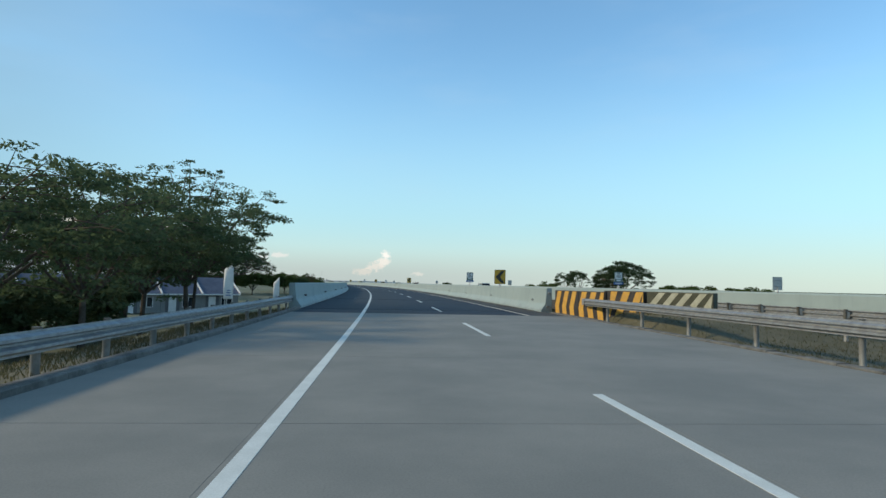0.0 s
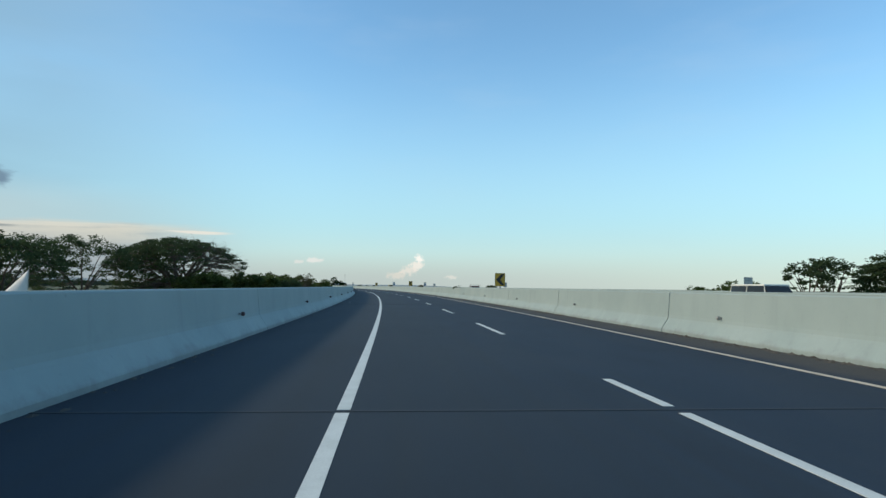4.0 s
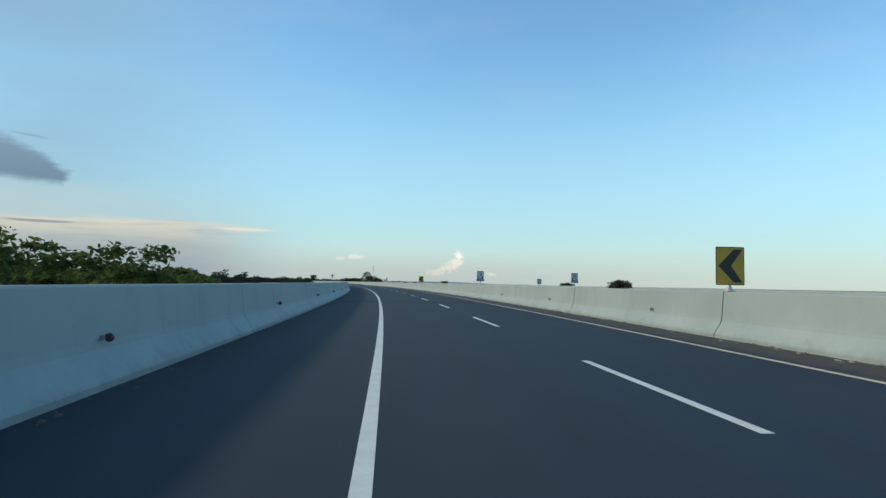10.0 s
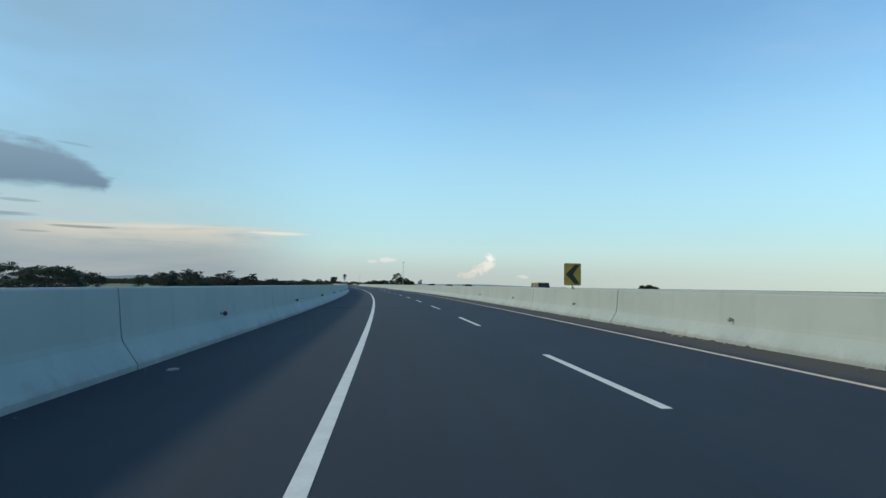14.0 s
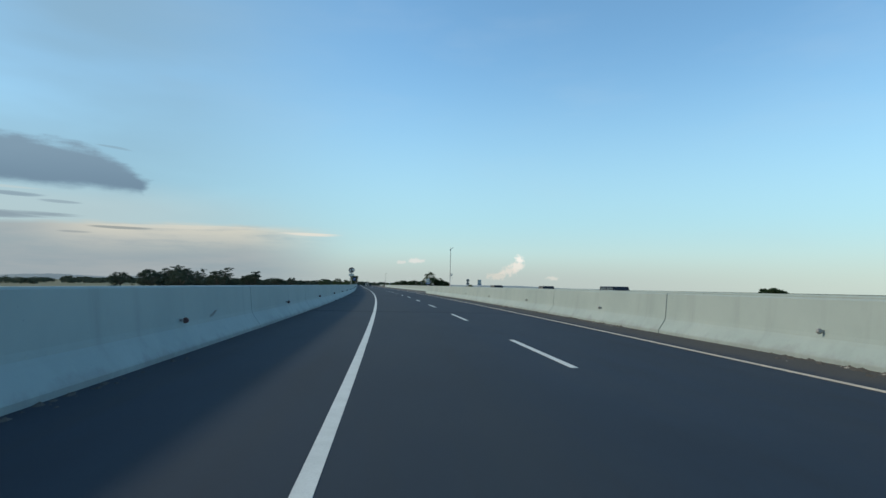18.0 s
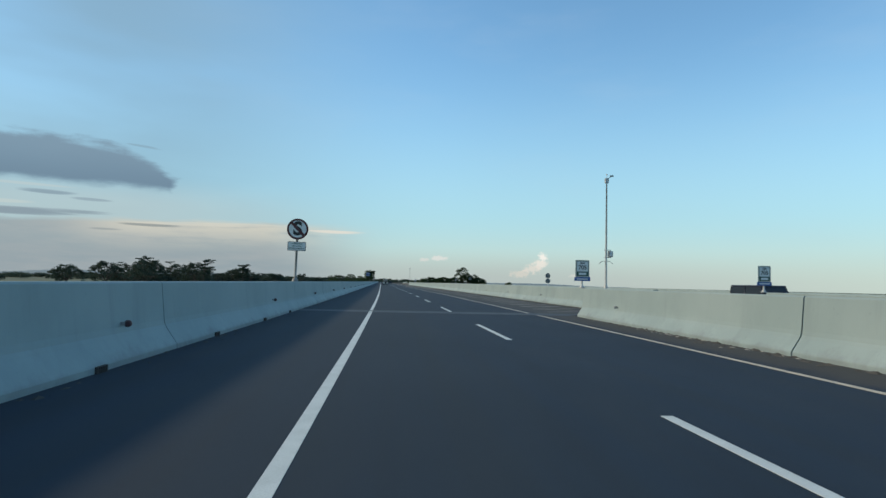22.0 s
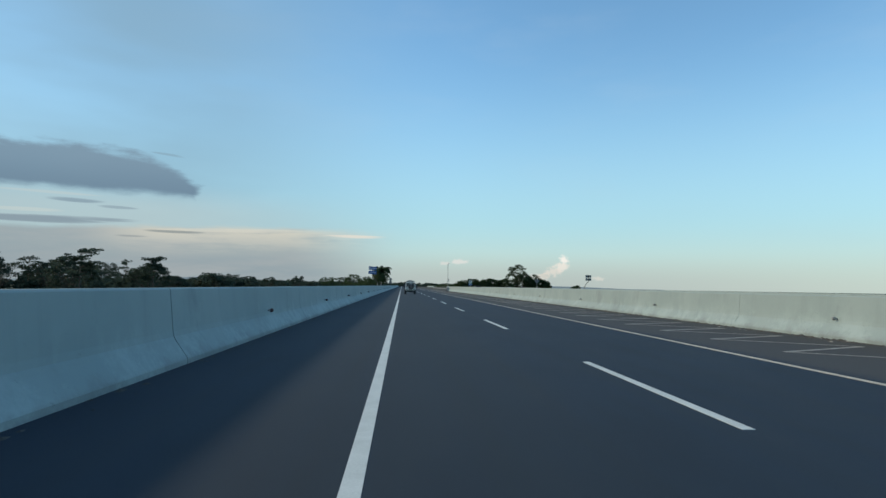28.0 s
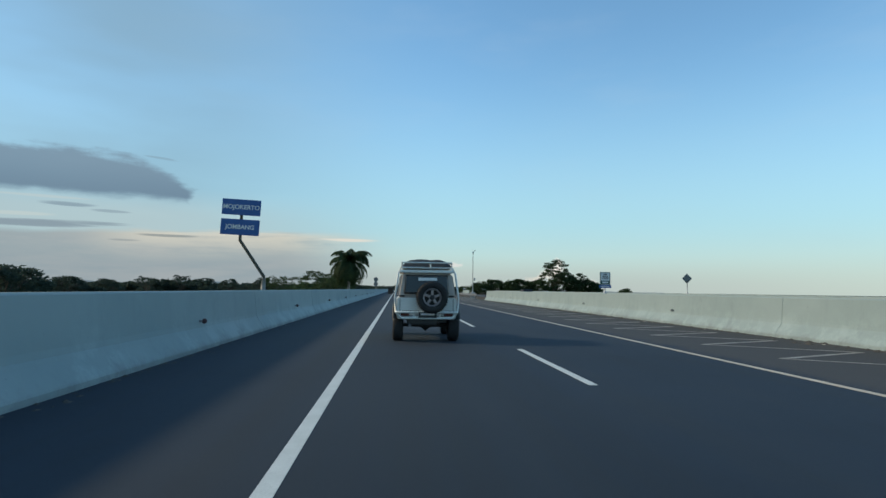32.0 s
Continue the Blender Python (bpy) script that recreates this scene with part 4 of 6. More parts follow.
def grow(rng, height, radius, trunk_h, trunk_r, spreadness=0.75, boughs=7, forks=3, droop=0.0):
    """Limbs of a broad tree and the places where its leaves sit."""
    segs, ends = [], []
    lean = Vector((rng.uniform(-0.1, 0.1), rng.uniform(-0.1, 0.1), 0))
    fork = Vector((lean.x * trunk_h, lean.y * trunk_h, trunk_h))
    segs.append([(Vector((0, 0, -0.4)), trunk_r * 1.35), (Vector((0, 0, 0.3)), trunk_r * 1.05), (fork * 0.55, trunk_r * 0.9), (fork, trunk_r * 0.8)])
    for i in range(boughs):
        a = 2 * math.pi * (i + rng.uniform(-0.3, 0.3)) / boughs
        rr = radius * rng.uniform(0.55, 0.95) * (0.35 + 0.65 * spreadness)
        top = height * rng.uniform(0.72, 0.98) - droop * rr * 0.3
        if i % 3 == 2:
            rr *= 0.45
            top = height * rng.uniform(0.9, 1.0)
        tip = Vector((math.cos(a) * rr, math.sin(a) * rr, top))
        mid = fork.lerp(tip, 0.5) + Vector((rng.uniform(-.1, .1) * radius, rng.uniform(-.1, .1) * radius, rng.uniform(0.0, 0.14) * height))
        r0 = trunk_r * rng.uniform(0.4, 0.6)
        segs.append([(fork, r0), (fork.lerp(mid, 0.5) + Vector((0, 0, -0.03 * height)), r0 * 0.8), (mid, r0 * 0.6), (mid.lerp(tip, 0.6), r0 * 0.35), (tip, r0 * 0.12)])
        for j in range(forks):
            t0 = rng.uniform(0.3, 0.95)
            p0 = mid.lerp(tip, (t0 - 0.5) * 2) if t0 > 0.5 else fork.lerp(mid, t0 * 2)
            aa = a + rng.uniform(-1.0, 1.0)
            L = radius * rng.uniform(0.22, 0.5)
            p1 = p0 + Vector((math.cos(aa) * L, math.sin(aa) * L, rng.uniform(-0.08, 0.35) * L - droop * L * 0.4))
            pm = p0.lerp(p1, 0.5) + Vector((0, 0, rng.uniform(0.0, 0.12) * L))
            segs.append([(p0, r0 * 0.3), (pm, r0 * 0.2), (p1, r0 * 0.06)])
            ends.append(p1)
            for _ in range(3):
                q0 = pm.lerp(p1, rng.uniform(0, 1))
                q1 = q0 + Vector((rng.uniform(-1, 1), rng.uniform(-1, 1), rng.uniform(-0.2, 0.6))) * L * 0.35
                segs.append([(q0, r0 * 0.1), (q1, r0 * 0.03)])
                ends.append(q1)
        ends.append(tip)
        ends.append(mid.lerp(tip, 0.6))
    return segs, ends


def tree(name, m, seed, height, radius, trunk_h, trunk_r, per, leaf, clump, mat=None, label="", boughs=8, forks=4, flat=0.55, spreadness=0.75, droop=0.0, fill=0, low=0.45, category="tree"):
    rng = np.random.default_rng(seed)
    segs, ends = grow(rng, height, radius, trunk_h, trunk_r, spreadness, boughs, forks, droop)
    e = empty(name, m)
    V, F = limb_mesh(segs)
    mesh_part("trunk", V, F, M_BARK, e, smooth=True)
    for _ in range(fill):
        a, rr = rng.uniform(0, 2 * math.pi), radius * math.sqrt(rng.uniform(0, 1)) * 0.85
        zt = trunk_h + (height - trunk_h) * (1 - (rr / radius) ** 2 * 0.45) * rng.uniform(low, 0.97)
        ends.append(Vector((math.cos(a) * rr, math.sin(a) * rr, zt)))
    V, F = leaf_mesh(ends, per, [clump * x for x in rng.uniform(0.6, 1.25, len(ends))], leaf, rng, flat)
    mesh_part("crown", V, F, mat or M_LEAF, e)
    tagged(e, label, category)
    return e


def dome_tree(name, m, seed, height, radius, low, trunk_r, clumps, per, leaf, clump, mat, label, boughs=9, thin=0.0, skirt=0, rough_=0.25, flat=0.42, peak=2.3, category="tree"):
    """A broad tree with a domed crown of leaf sprays; thin: how bare its right-hand side is, skirt: sprays that hang below the dome."""
    rng = np.random.default_rng(seed)
    fork = Vector((0.03 * radius, 0, max(1.2, low * 0.45)))
    segs = [[(Vector((0, 0, -0.4)), trunk_r * 1.4), (Vector((0, 0, 0.4)), trunk_r), (fork, trunk_r * 0.85)]]
    joints = []

    def roof_(q):
        return low + (height - low) * math.sqrt(max(0.0, 1 - min(q, 1) ** peak))
    for i in range(boughs):
        a = 2 * math.pi * (i + rng.uniform(-0.3, 0.3)) / boughs
        q = rng.uniform(0.45, 0.95)
        tip = Vector((math.cos(a) * q * radius, math.sin(a) * q * radius, roof_(q) * 0.93))
        bend = Vector((math.cos(a) * q * radius * 0.45, math.sin(a) * q * radius * 0.45, fork.z + (tip.z - fork.z) * rng.uniform(0.5, 0.75)))
        r0, pts = trunk_r * rng.uniform(0.38, 0.6), []
        for k in range(9):
            u = k / 8
            p = fork * (1 - u) ** 2 + bend * 2 * u * (1 - u) + tip * u * u
            p += Vector(rng.normal(size=3)) * 0.02 * radius * u
            pts.append((p, r0 * (1 - u) ** 0.8 + 0.02 * trunk_r))
            if k > 1:
                joints.append(p)
        segs.append(pts)
    spots, sizes = [], []
    lump = [(rng.uniform(0, 6.28), rng.uniform(0.2, 1.0), rng.uniform(-1, 1)) for _ in range(14)]
    for k in range(clumps + skirt):
        a, q = rng.uniform(0, 2 * math.pi), math.sqrt(rng.uniform(0, 1))
        if k >= clumps:
            a = math.pi + rng.normal() * 0.9
        dx, dy = math.cos(a) * q, math.sin(a) * q
        bump = sum(h * math.exp(-((dx - math.cos(b) * w) ** 2 + (dy - math.sin(b) * w) ** 2) / 0.06) for b, w, h in lump) * rough_
        z = roof_(q) + bump * (height - low) * 0.6
        z -= (height - low) * (0.16 * rng.exponential() if k < clumps else 0) * (1 - 0.6 * q)
        if k >= clumps:
            z = z * rng.uniform(0.15, 0.95)
        c = Vector((dx * radius, dy * radius, min(z, height * 1.02)))
        near = min(joints, key=lambda j: (j - c).length + max(0, j.z - c.z))
        md = near.lerp(c, 0.55) + Vector((0, 0, -0.06 * (c - near).length))
        segs.append([(near, trunk_r * 0.09), (md, trunk_r * 0.055), (c, trunk_r * 0.015)])
        if thin and dx * thin > rng.uniform(0.05, 0.9):
            for _ in range(3):
                q1 = c + Vector(rng.normal(size=3)) * clump * 0.7
                segs.append([(md.lerp(c, 0.6), trunk_r * 0.03), (q1, trunk_r * 0.01)])
            if rng.uniform() < 0.62:
                continue
        spots.append(c)
        sizes.append(clump * rng.uniform(0.6, 1.3) * (0.75 if q > 0.85 else 1))
    e = empty(name, m)
    V, F = limb_mesh(segs, 5)
    mesh_part("trunk", V, F, M_BARK, e, smooth=True)
    V, F = leaf_mesh(spots, per, sizes, leaf, rng, flat)
    mesh_part("crown", V, F, mat, e)
    tagged(e, label, category)
    return e


def tier_tree(m, seed, height, radius, mat, label, leaf=0.22):
    """A slim tree whose flat tiers of leaves stand apart."""
    rng = np.random.default_rng(seed)
    segs = [[(Vector((0, 0, -0.4)), 0.22), (Vector((0.1, 0, height * 0.5)), 0.16), (Vector((0, 0.1, height)), 0.04)]]
    spots = []
    tiers = int(rng.integers(3, 6))
    for k in range(tiers):
        z = height * (0.55 + 0.43 * (k + rng.uniform(-0.3, 0.3)) / max(tiers - 1, 1))
        r = radius * rng.uniform(0.45, 1.1)
        side = rng.uniform(0, 6.28)
        off = Vector((math.cos(side), math.sin(side), 0)) * radius * rng.uniform(0.1, 0.5)
        for j in range(6):
            a = side + rng.normal() * 1.3
            rr = r * rng.uniform(0.1, 1.0)
            p = off + Vector((math.cos(a) * rr, math.sin(a) * rr, z + rng.normal() * 0.35 + rr * 0.12))
            segs.append([(Vector((0, 0, z - 0.9)), 0.05), (p, 0.012)])
            spots += [p, p.lerp(Vector((0, 0, z - 0.4)), 0.35)]
    e = empty("tier_tree", m)
    V, F = limb_mesh(segs, 5)
    mesh_part("trunk", V, F, M_BARK, e, smooth=True)
    V, F = leaf_mesh(spots, 30, [radius * x for x in rng.uniform(0.15, 0.36, len(spots))], leaf, rng, 0.35)
    mesh_part("crown", V, F, mat, e)
    tagged(e, label, "tree")
    return e


# roadside trees behind the guardrail
tree("tree", at(31.4, -9.0, -1.4), 11, 9.0, 4.8, 2.3, 0.14, 46, 0.075, 0.44, M_LEAF_N, label="airy dark green tree leaning over the guardrail", boughs=14, forks=5, fill=16, low=0.15, droop=0.7, spreadness=0.95, flat=0.30)
tree("tree", at(34.0, -9.6, -1.8), 17, 6.3, 4.6, 3.4, 0.10, 50, 0.075, 0.46, M_LEAF_N, label="low airy tree drooping towards the parapet's end", boughs=10, forks=5, droop=0.5, spreadness=1.0, flat=0.30)
tree("tree", at(26.4, -9.4, -1.5), 15, 6.9, 4.8, 2.1, 0.12, 54, 0.074, 0.62, M_LEAF_N, label="dense dark green roadside tree with many spreading limbs", boughs=13, forks=6, fill=14, low=0.02, flat=0.26, droop=0.5, spreadness=0.98)
tree("tree", at(21.5, -9.4, -1.5), 12, 6.7, 4.7, 2.0, 0.13, 54, 0.074, 0.64, M_LEAF_N, label="dense dark green roadside tree with low forked trunk", boughs=13, forks=6, fill=14, low=0.02, flat=0.26, droop=0.5, spreadness=0.98)
tree("tree", at(14.5, -9.4, -1.5), 13, 6.4, 4.7, 1.9, 0.12, 54, 0.074, 0.64, M_LEAF_N, label="dense dark green roadside tree with bare lower twigs", boughs=13, forks=6, fill=14, low=0.02, flat=0.26, droop=0.5, spreadness=0.98)
tree("tree", at(33.5, -13.0, -2.2), 14, 6.0, 4.2, 2.2, 0.18, 56, 0.13, 0.75, M_LEAF_N, label="dark green tree beyond the guardrail", boughs=9, forks=4, fill=40, low=0.2)
for i, (s, x, h, r) in enumerate(((15.5, -14.0, 2.9, 2.2), (11.5, -12.5, 2.9, 2.2), (21.5, -12.4, 3.3, 2.3), (26.5, -12.8, 3.5, 2.4), (31.0, -13.4, 3.3, 2.2))):
    tree("roadside_bush", at(s, x, -2.2), 16 + i, h, r, 0.5, 0.07, 50, 0.12, 0.5, M_LEAF_N, label="dark tangled bush under the roadside trees", boughs=10, forks=4, fill=40, low=0.05, category="bush")
# the line of trees round the housing, then the great rain tree
for i, (s, x, h, r) in enumerate(((118, -58, 9.5, 8), (128, -50, 9.0, 8), (140, -47, 10.5, 8), (152, -44, 10.0, 7), (165, -52, 12, 9), (178, -46, 11.5, 8), (104, -62, 9, 8), (92, -70, 10, 9))):
    dome_tree("tree", at(s, x, -3.2), 20 + i, h, r, h * 0.42, 0.3, 130, 46, 0.20, 1.15, M_LEAF, "full dark green tree behind the housing", skirt=90, rough_=0.35)
dome_tree("rain_tree", at(194, -36.0, -3.2), 31, 13.1, 12.2, 7.2, 0.6, 560, 62, 0.16, 1.05, M_LEAF, "great spreading rain tree with an umbrella crown and bare limbs", boughs=16, thin=1.5, skirt=300, rough_=0.12, flat=0.36, peak=1.7)
dome_tree("rain_tree", at(214, -39.0, -3.2), 32, 13.0, 11.5, 7.5, 0.5, 330, 44, 0.16, 0.95, M_LEAF, "thin spreading rain tree with many bare limbs", boughs=16, thin=1.5, skirt=60, rough_=0.12, flat=0.34, peak=1.8)
for i, (s, x, h, r) in enumerate(((188, -30, 6.4, 6), (205, -24, 6.2, 5), (222, -22, 6.4, 5.5), (246, -26, 5.0, 6), (262, -26, 4.6, 5))):
    tree("bush_tree", at(s, x, -3.2), 40 + i, h, r, 1.2, 0.18, 40, 0.26, 1.2, M_LEAF_L, "low spreading green tree along the outer wall", boughs=9, forks=4, fill=40)
tree("thorn_tree", at(199, -12.9, -3.2), 51, 6.9, 2.2, 1.4, 0.12, 10, 0.09, 0.45, M_LEAF_D, "half-bare feathery tree rising above the outer wall", boughs=12, forks=6, flat=0.9, spreadness=0.55)
tree("round_tree", at(195, -15.2, -3.2), 52, 5.6, 2.3, 1.4, 0.14, 46, 0.11, 0.55, M_LEAF, "small rounded green tree above the outer wall", boughs=10, forks=5, flat=0.8, spreadness=0.7, fill=20)
for i, (s, x, h, r) in enumerate(((219, -12.2, 5.0, 4.4), (211, -14.0, 5.8, 4.6), (228, -13.2, 4.8, 3.8), (214, -19.0, 6.4, 5.0))):
    tree("flat_tree", at(s, x, -3.2), 55 + i, h, r, 1.6, 0.13, 46, 0.15, 0.75, M_LEAF_L, "flat-topped green tree close behind the outer wall", boughs=9, forks=4, flat=0.35, spreadness=0.95)
# right side
dome_tree("tree", at(141, 66, -3.2), 61, 10.6, 7.6, 4.2, 0.3, 260, 50, 0.20, 1.05, M_LEAF, "rounded dark green tree beyond the opposite carriageway", skirt=170, rough_=0.5)
dome_tree("tree", at(143, 55, -3.2), 62, 8.6, 3.0, 4.6, 0.2, 70, 36, 0.18, 0.75, M_LEAF, "slim dark tree beyond the opposite carriageway", rough_=0.6)
dome_tree("tree", at(142, 51, -3.2), 63, 8.2, 2.6, 4.6, 0.2, 60, 36, 0.18, 0.7, M_LEAF, "slim dark tree with a pointed top", rough_=0.6)
for i, (s, x, h, r) in enumerate(((158, 52, 5.6, 5), (120, 72, 5.2, 5), (150, 86, 5.0, 4), (112, 80, 5.0, 4))):
    tree("bush_tree", at(s, x, -3.2), 64 + i, h, r, 1.2, 0.15, 26, 0.26, 1.0, M_LEAF_L, "low spreading bush beyond the opposite carriageway", boughs=8, forks=3, flat=0.4, spreadness=0.95)
dome_tree("tree", at(789, 50.5, -3.2), 71, 14.1, 4.8, 6.0, 0.3, 120, 30, 0.26, 0.85, M_LEAF, "tall open-crowned tree beyond the road's far end", skirt=40, rough_=0.5)
for i, (s, x, h, r) in enumerate(((790, 54, 10.6, 4.2), (791, 58.5, 9.8, 4.2), (792, 62, 8.6, 3.8), (792, 64.7, 6.9, 2.4), (788, 45.5, 7.8, 4.0), (789, 41, 7.5, 4.0), (788, 36.5, 7.4, 3.0), (789, 31.5, 7.3, 3.2), (789, 27, 6.8, 3.2), (830, 90, 5.4, 3.0), (880, 34, 6.2, 7), (940, 30, 6.0, 8))):
    dome_tree("tree", at(s, x, -3.2), 73 + i, h, r, h * 0.42, 0.3, 90, 36, 0.26, 1.0, M_LEAF, "dark green tree in the clump beyond the road's far end", skirt=110, rough_=0.5)
for i, (s, x, h) in enumerate(((549, 153, 5.6),)):
    tree("tree", at(s, x, -3.2), 81 + i, h, 4.0, 1.2, 0.2, 30, 0.4, 1.4, label="low dark tree far beyond the opposite carriageway", boughs=8, forks=3, fill=30)
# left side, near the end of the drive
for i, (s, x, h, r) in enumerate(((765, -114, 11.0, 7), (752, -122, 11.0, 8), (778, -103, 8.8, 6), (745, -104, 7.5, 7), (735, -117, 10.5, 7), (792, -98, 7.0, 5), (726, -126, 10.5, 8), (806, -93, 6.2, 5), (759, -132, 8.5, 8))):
    dome_tree("tree", at(s, x, -3.2), 90 + i, h, r, h * 0.4, 0.3, 120, 40, 0.22, 1.1, M_LEAF_HAZE, "dark green tree in the clump beside the fields", skirt=70, rough_=0.45)
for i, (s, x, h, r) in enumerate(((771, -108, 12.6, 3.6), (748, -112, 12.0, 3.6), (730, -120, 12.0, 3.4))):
    tier_tree(at(s, x, -3.2), 130 + i, h, r, M_LEAF_HAZE, "slim tree with flat tiers of leaves beside the fields")
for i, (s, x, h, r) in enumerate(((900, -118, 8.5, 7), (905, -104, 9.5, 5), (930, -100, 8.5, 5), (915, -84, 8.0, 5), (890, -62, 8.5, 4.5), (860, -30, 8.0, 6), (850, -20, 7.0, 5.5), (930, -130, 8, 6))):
    dome_tree("tree", at(s, x, -3.2), 101 + i, h, r, h * 0.42, 0.25, 80, 34, 0.26, 1.0, M_LEAF_HAZE, "small dark field tree with an open crown", skirt=16, rough_=0.5)
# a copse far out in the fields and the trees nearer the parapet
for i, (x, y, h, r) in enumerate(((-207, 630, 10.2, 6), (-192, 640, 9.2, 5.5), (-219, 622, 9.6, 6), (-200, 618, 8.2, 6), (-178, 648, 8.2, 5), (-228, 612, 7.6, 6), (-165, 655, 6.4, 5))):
    dome_tree("tree", pose(x, y, -3.2), 140 + i, h, r, h * 0.42, 0.3, 80, 34, 0.30, 1.2, M_LEAF_HAZE, "hazy dark tree in a copse among the fields", skirt=40, rough_=0.5)
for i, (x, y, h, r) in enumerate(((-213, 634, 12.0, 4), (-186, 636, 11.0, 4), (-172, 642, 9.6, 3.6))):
    tier_tree(pose(x, y, -3.2), 150 + i, h, r, M_LEAF_HAZE, "slim tree with flat tiers in a far copse", 0.32)
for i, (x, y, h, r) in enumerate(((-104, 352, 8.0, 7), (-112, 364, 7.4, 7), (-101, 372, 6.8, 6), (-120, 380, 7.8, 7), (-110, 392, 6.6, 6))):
    dome_tree("tree", pose(x, y, -3.2), 160 + i, h, r, h * 0.38, 0.3, 110, 40, 0.24, 1.1, M_LEAF_HAZE, "dark green tree in a row out in the fields", skirt=70, rough_=0.45)


# palm beside the outer wall
M_PALMBARK = mottled("grey_palm_bark", (0.26, 0.25, 0.23), (0.34, 0.32, 0.29), 0.9, scale=4, fine=25, bump=0.5, dist=0.02)


def palm(m, height, fronds=26, L=2.9):
    rng = np.random.default_rng(7)
    e = empty("palm_tree", m)
    tagged(e, "feather palm with drooping fronds beside the outer wall", "palm tree")
    V, F = limb_mesh([[(Vector((0, 0, -0.3)), 0.26), (Vector((0.05, 0, height * 0.4)), 0.19), (Vector((0.0, 0, height)), 0.17)]], 10)
    mesh_part("trunk", V, F, M_PALMBARK, e, smooth=True)
    for i in range(fronds):
        a = 2.399 * i + rng.uniform(-0.2, 0.2)
        up = rng.uniform(-0.7, 1.3)
        V, F = [], []
        ln = L * rng.uniform(0.8, 1.1)
        pts = []
        p, ang = Vector((0, 0, height)), up
        for k in range(11):
            pts.append(p.copy())
            p += Vector((math.cos(a) * math.cos(ang), math.sin(a) * math.cos(ang), math.sin(ang))) * ln / 10
            ang -= 0.13 + 0.024 * k
        side = Vector((-math.sin(a), math.cos(a), 0))
        for k in range(1, 80):
            t = k / 80 * 9.9
            q = pts[int(t)].lerp(pts[int(t) + 1], t - int(t))
            w = 0.95 * math.sin(math.pi * (0.12 + 0.85 * k / 80)) * rng.uniform(0.8, 1.15)
            d = (pts[int(t) + 1] - pts[int(t)]).normalized()
            for sg in (-1, 1):
                tip = q + side * sg * w * 0.8 + d * w * 0.45 + Vector((0, 0, -w * rng.uniform(0.4, 1.0)))
                b = len(V)
                V += [q - d * 0.045, q + d * 0.045, tip]
                F.append((b, b + 1, b + 2))
        lv, lf = limb_mesh([[(pts[k], 0.03 * (1 - k / 11) + 0.004) for k in range(11)]], 4)
        b = len(V)
        V += lv
        F += [tuple(x + b for x in f) for f in lf]
        mesh_part("frond", V, F, M_LEAF, e)


palm(at(676.5, -4.9, -3.2), 7.7, 46, 3.5)
for i, (q, x, h, r) in enumerate(((690, -7.5, 5.6, 3.0), (704, -9.5, 6.6, 4.0), (722, -15.0, 7.4, 4.5), (668, -9.0, 5.0, 2.6), (738, -24.0, 6.6, 4.5))):
    dome_tree("bush_tree", at(q, x, -3.2), 170 + i, h, r, h * 0.35, 0.12, 80, 40, 0.17, 0.75, M_LEAF, "dark green bush behind the outer wall near the palm", skirt=40, rough_=0.5)


# far woods and hedges along the horizon
def woods(name, spots, seed, leaf, label, mat):
    rng = np.random.default_rng(seed)
    VV, FF, n = [], [], 0
    for s, x, z0, h, r in spots:
        c = P(s, x, z0)
        k = 34
        cs = []
        for _ in range(k):
            a, q = rng.uniform(0, 6.283), math.sqrt(rng.uniform(0, 1))
            cs.append(c + Vector((math.cos(a) * q * r, math.sin(a) * q * r, h * (0.25 + 0.7 * rng.uniform(0, 1) * (1 - 0.5 * q * q)))))
        V, F = leaf_mesh(cs, 40, r * 0.26, leaf, rng, 0.6)
        VV.append(V)
        FF.append(F + n)
        n += len(V)
    ob = mesh_part(name, np.concatenate(VV), np.concatenate(FF), mat)
    tagged(ob, label, "woods", kind="stuff")


rw = random.Random(9)
sp = []
for _ in range(46):
    s = rw.uniform(700, 1250)
    sp.append((s, -240 - rw.uniform(0, 260), -3.2, rw.uniform(3.5, 7), rw.uniform(6, 11)))
for _ in range(130):
    sp.append((rw.uniform(330, 640), -rw.uniform(190, 330), -3.2, rw.uniform(6, 9.5), rw.uniform(5, 9)))
for _ in range(46):
    sp.append((rw.uniform(725, 805), -rw.uniform(88, 135), -3.2, rw.uniform(4.0, 6.5), rw.uniform(3, 5)))
woods("far_woods", sp, 3, 0.55, "dark far woods along the fields", M_LEAF_HAZE)
sp = []
for _ in range(260):
    a = rw.uniform(1250, 1600)
    sp.append((a, rw.uniform(-420, 60), -3.2, rw.uniform(5, 9), rw.uniform(8, 14)))
for _ in range(120):
    sp.append((rw.uniform(900, 1300), -rw.uniform(60, 140) - 20, -3.2, rw.uniform(4, 8), rw.uniform(5, 9)))
woods("far_woods", sp, 5, 1.1, "hazy green tree line on the horizon", M_LEAF_HAZE)


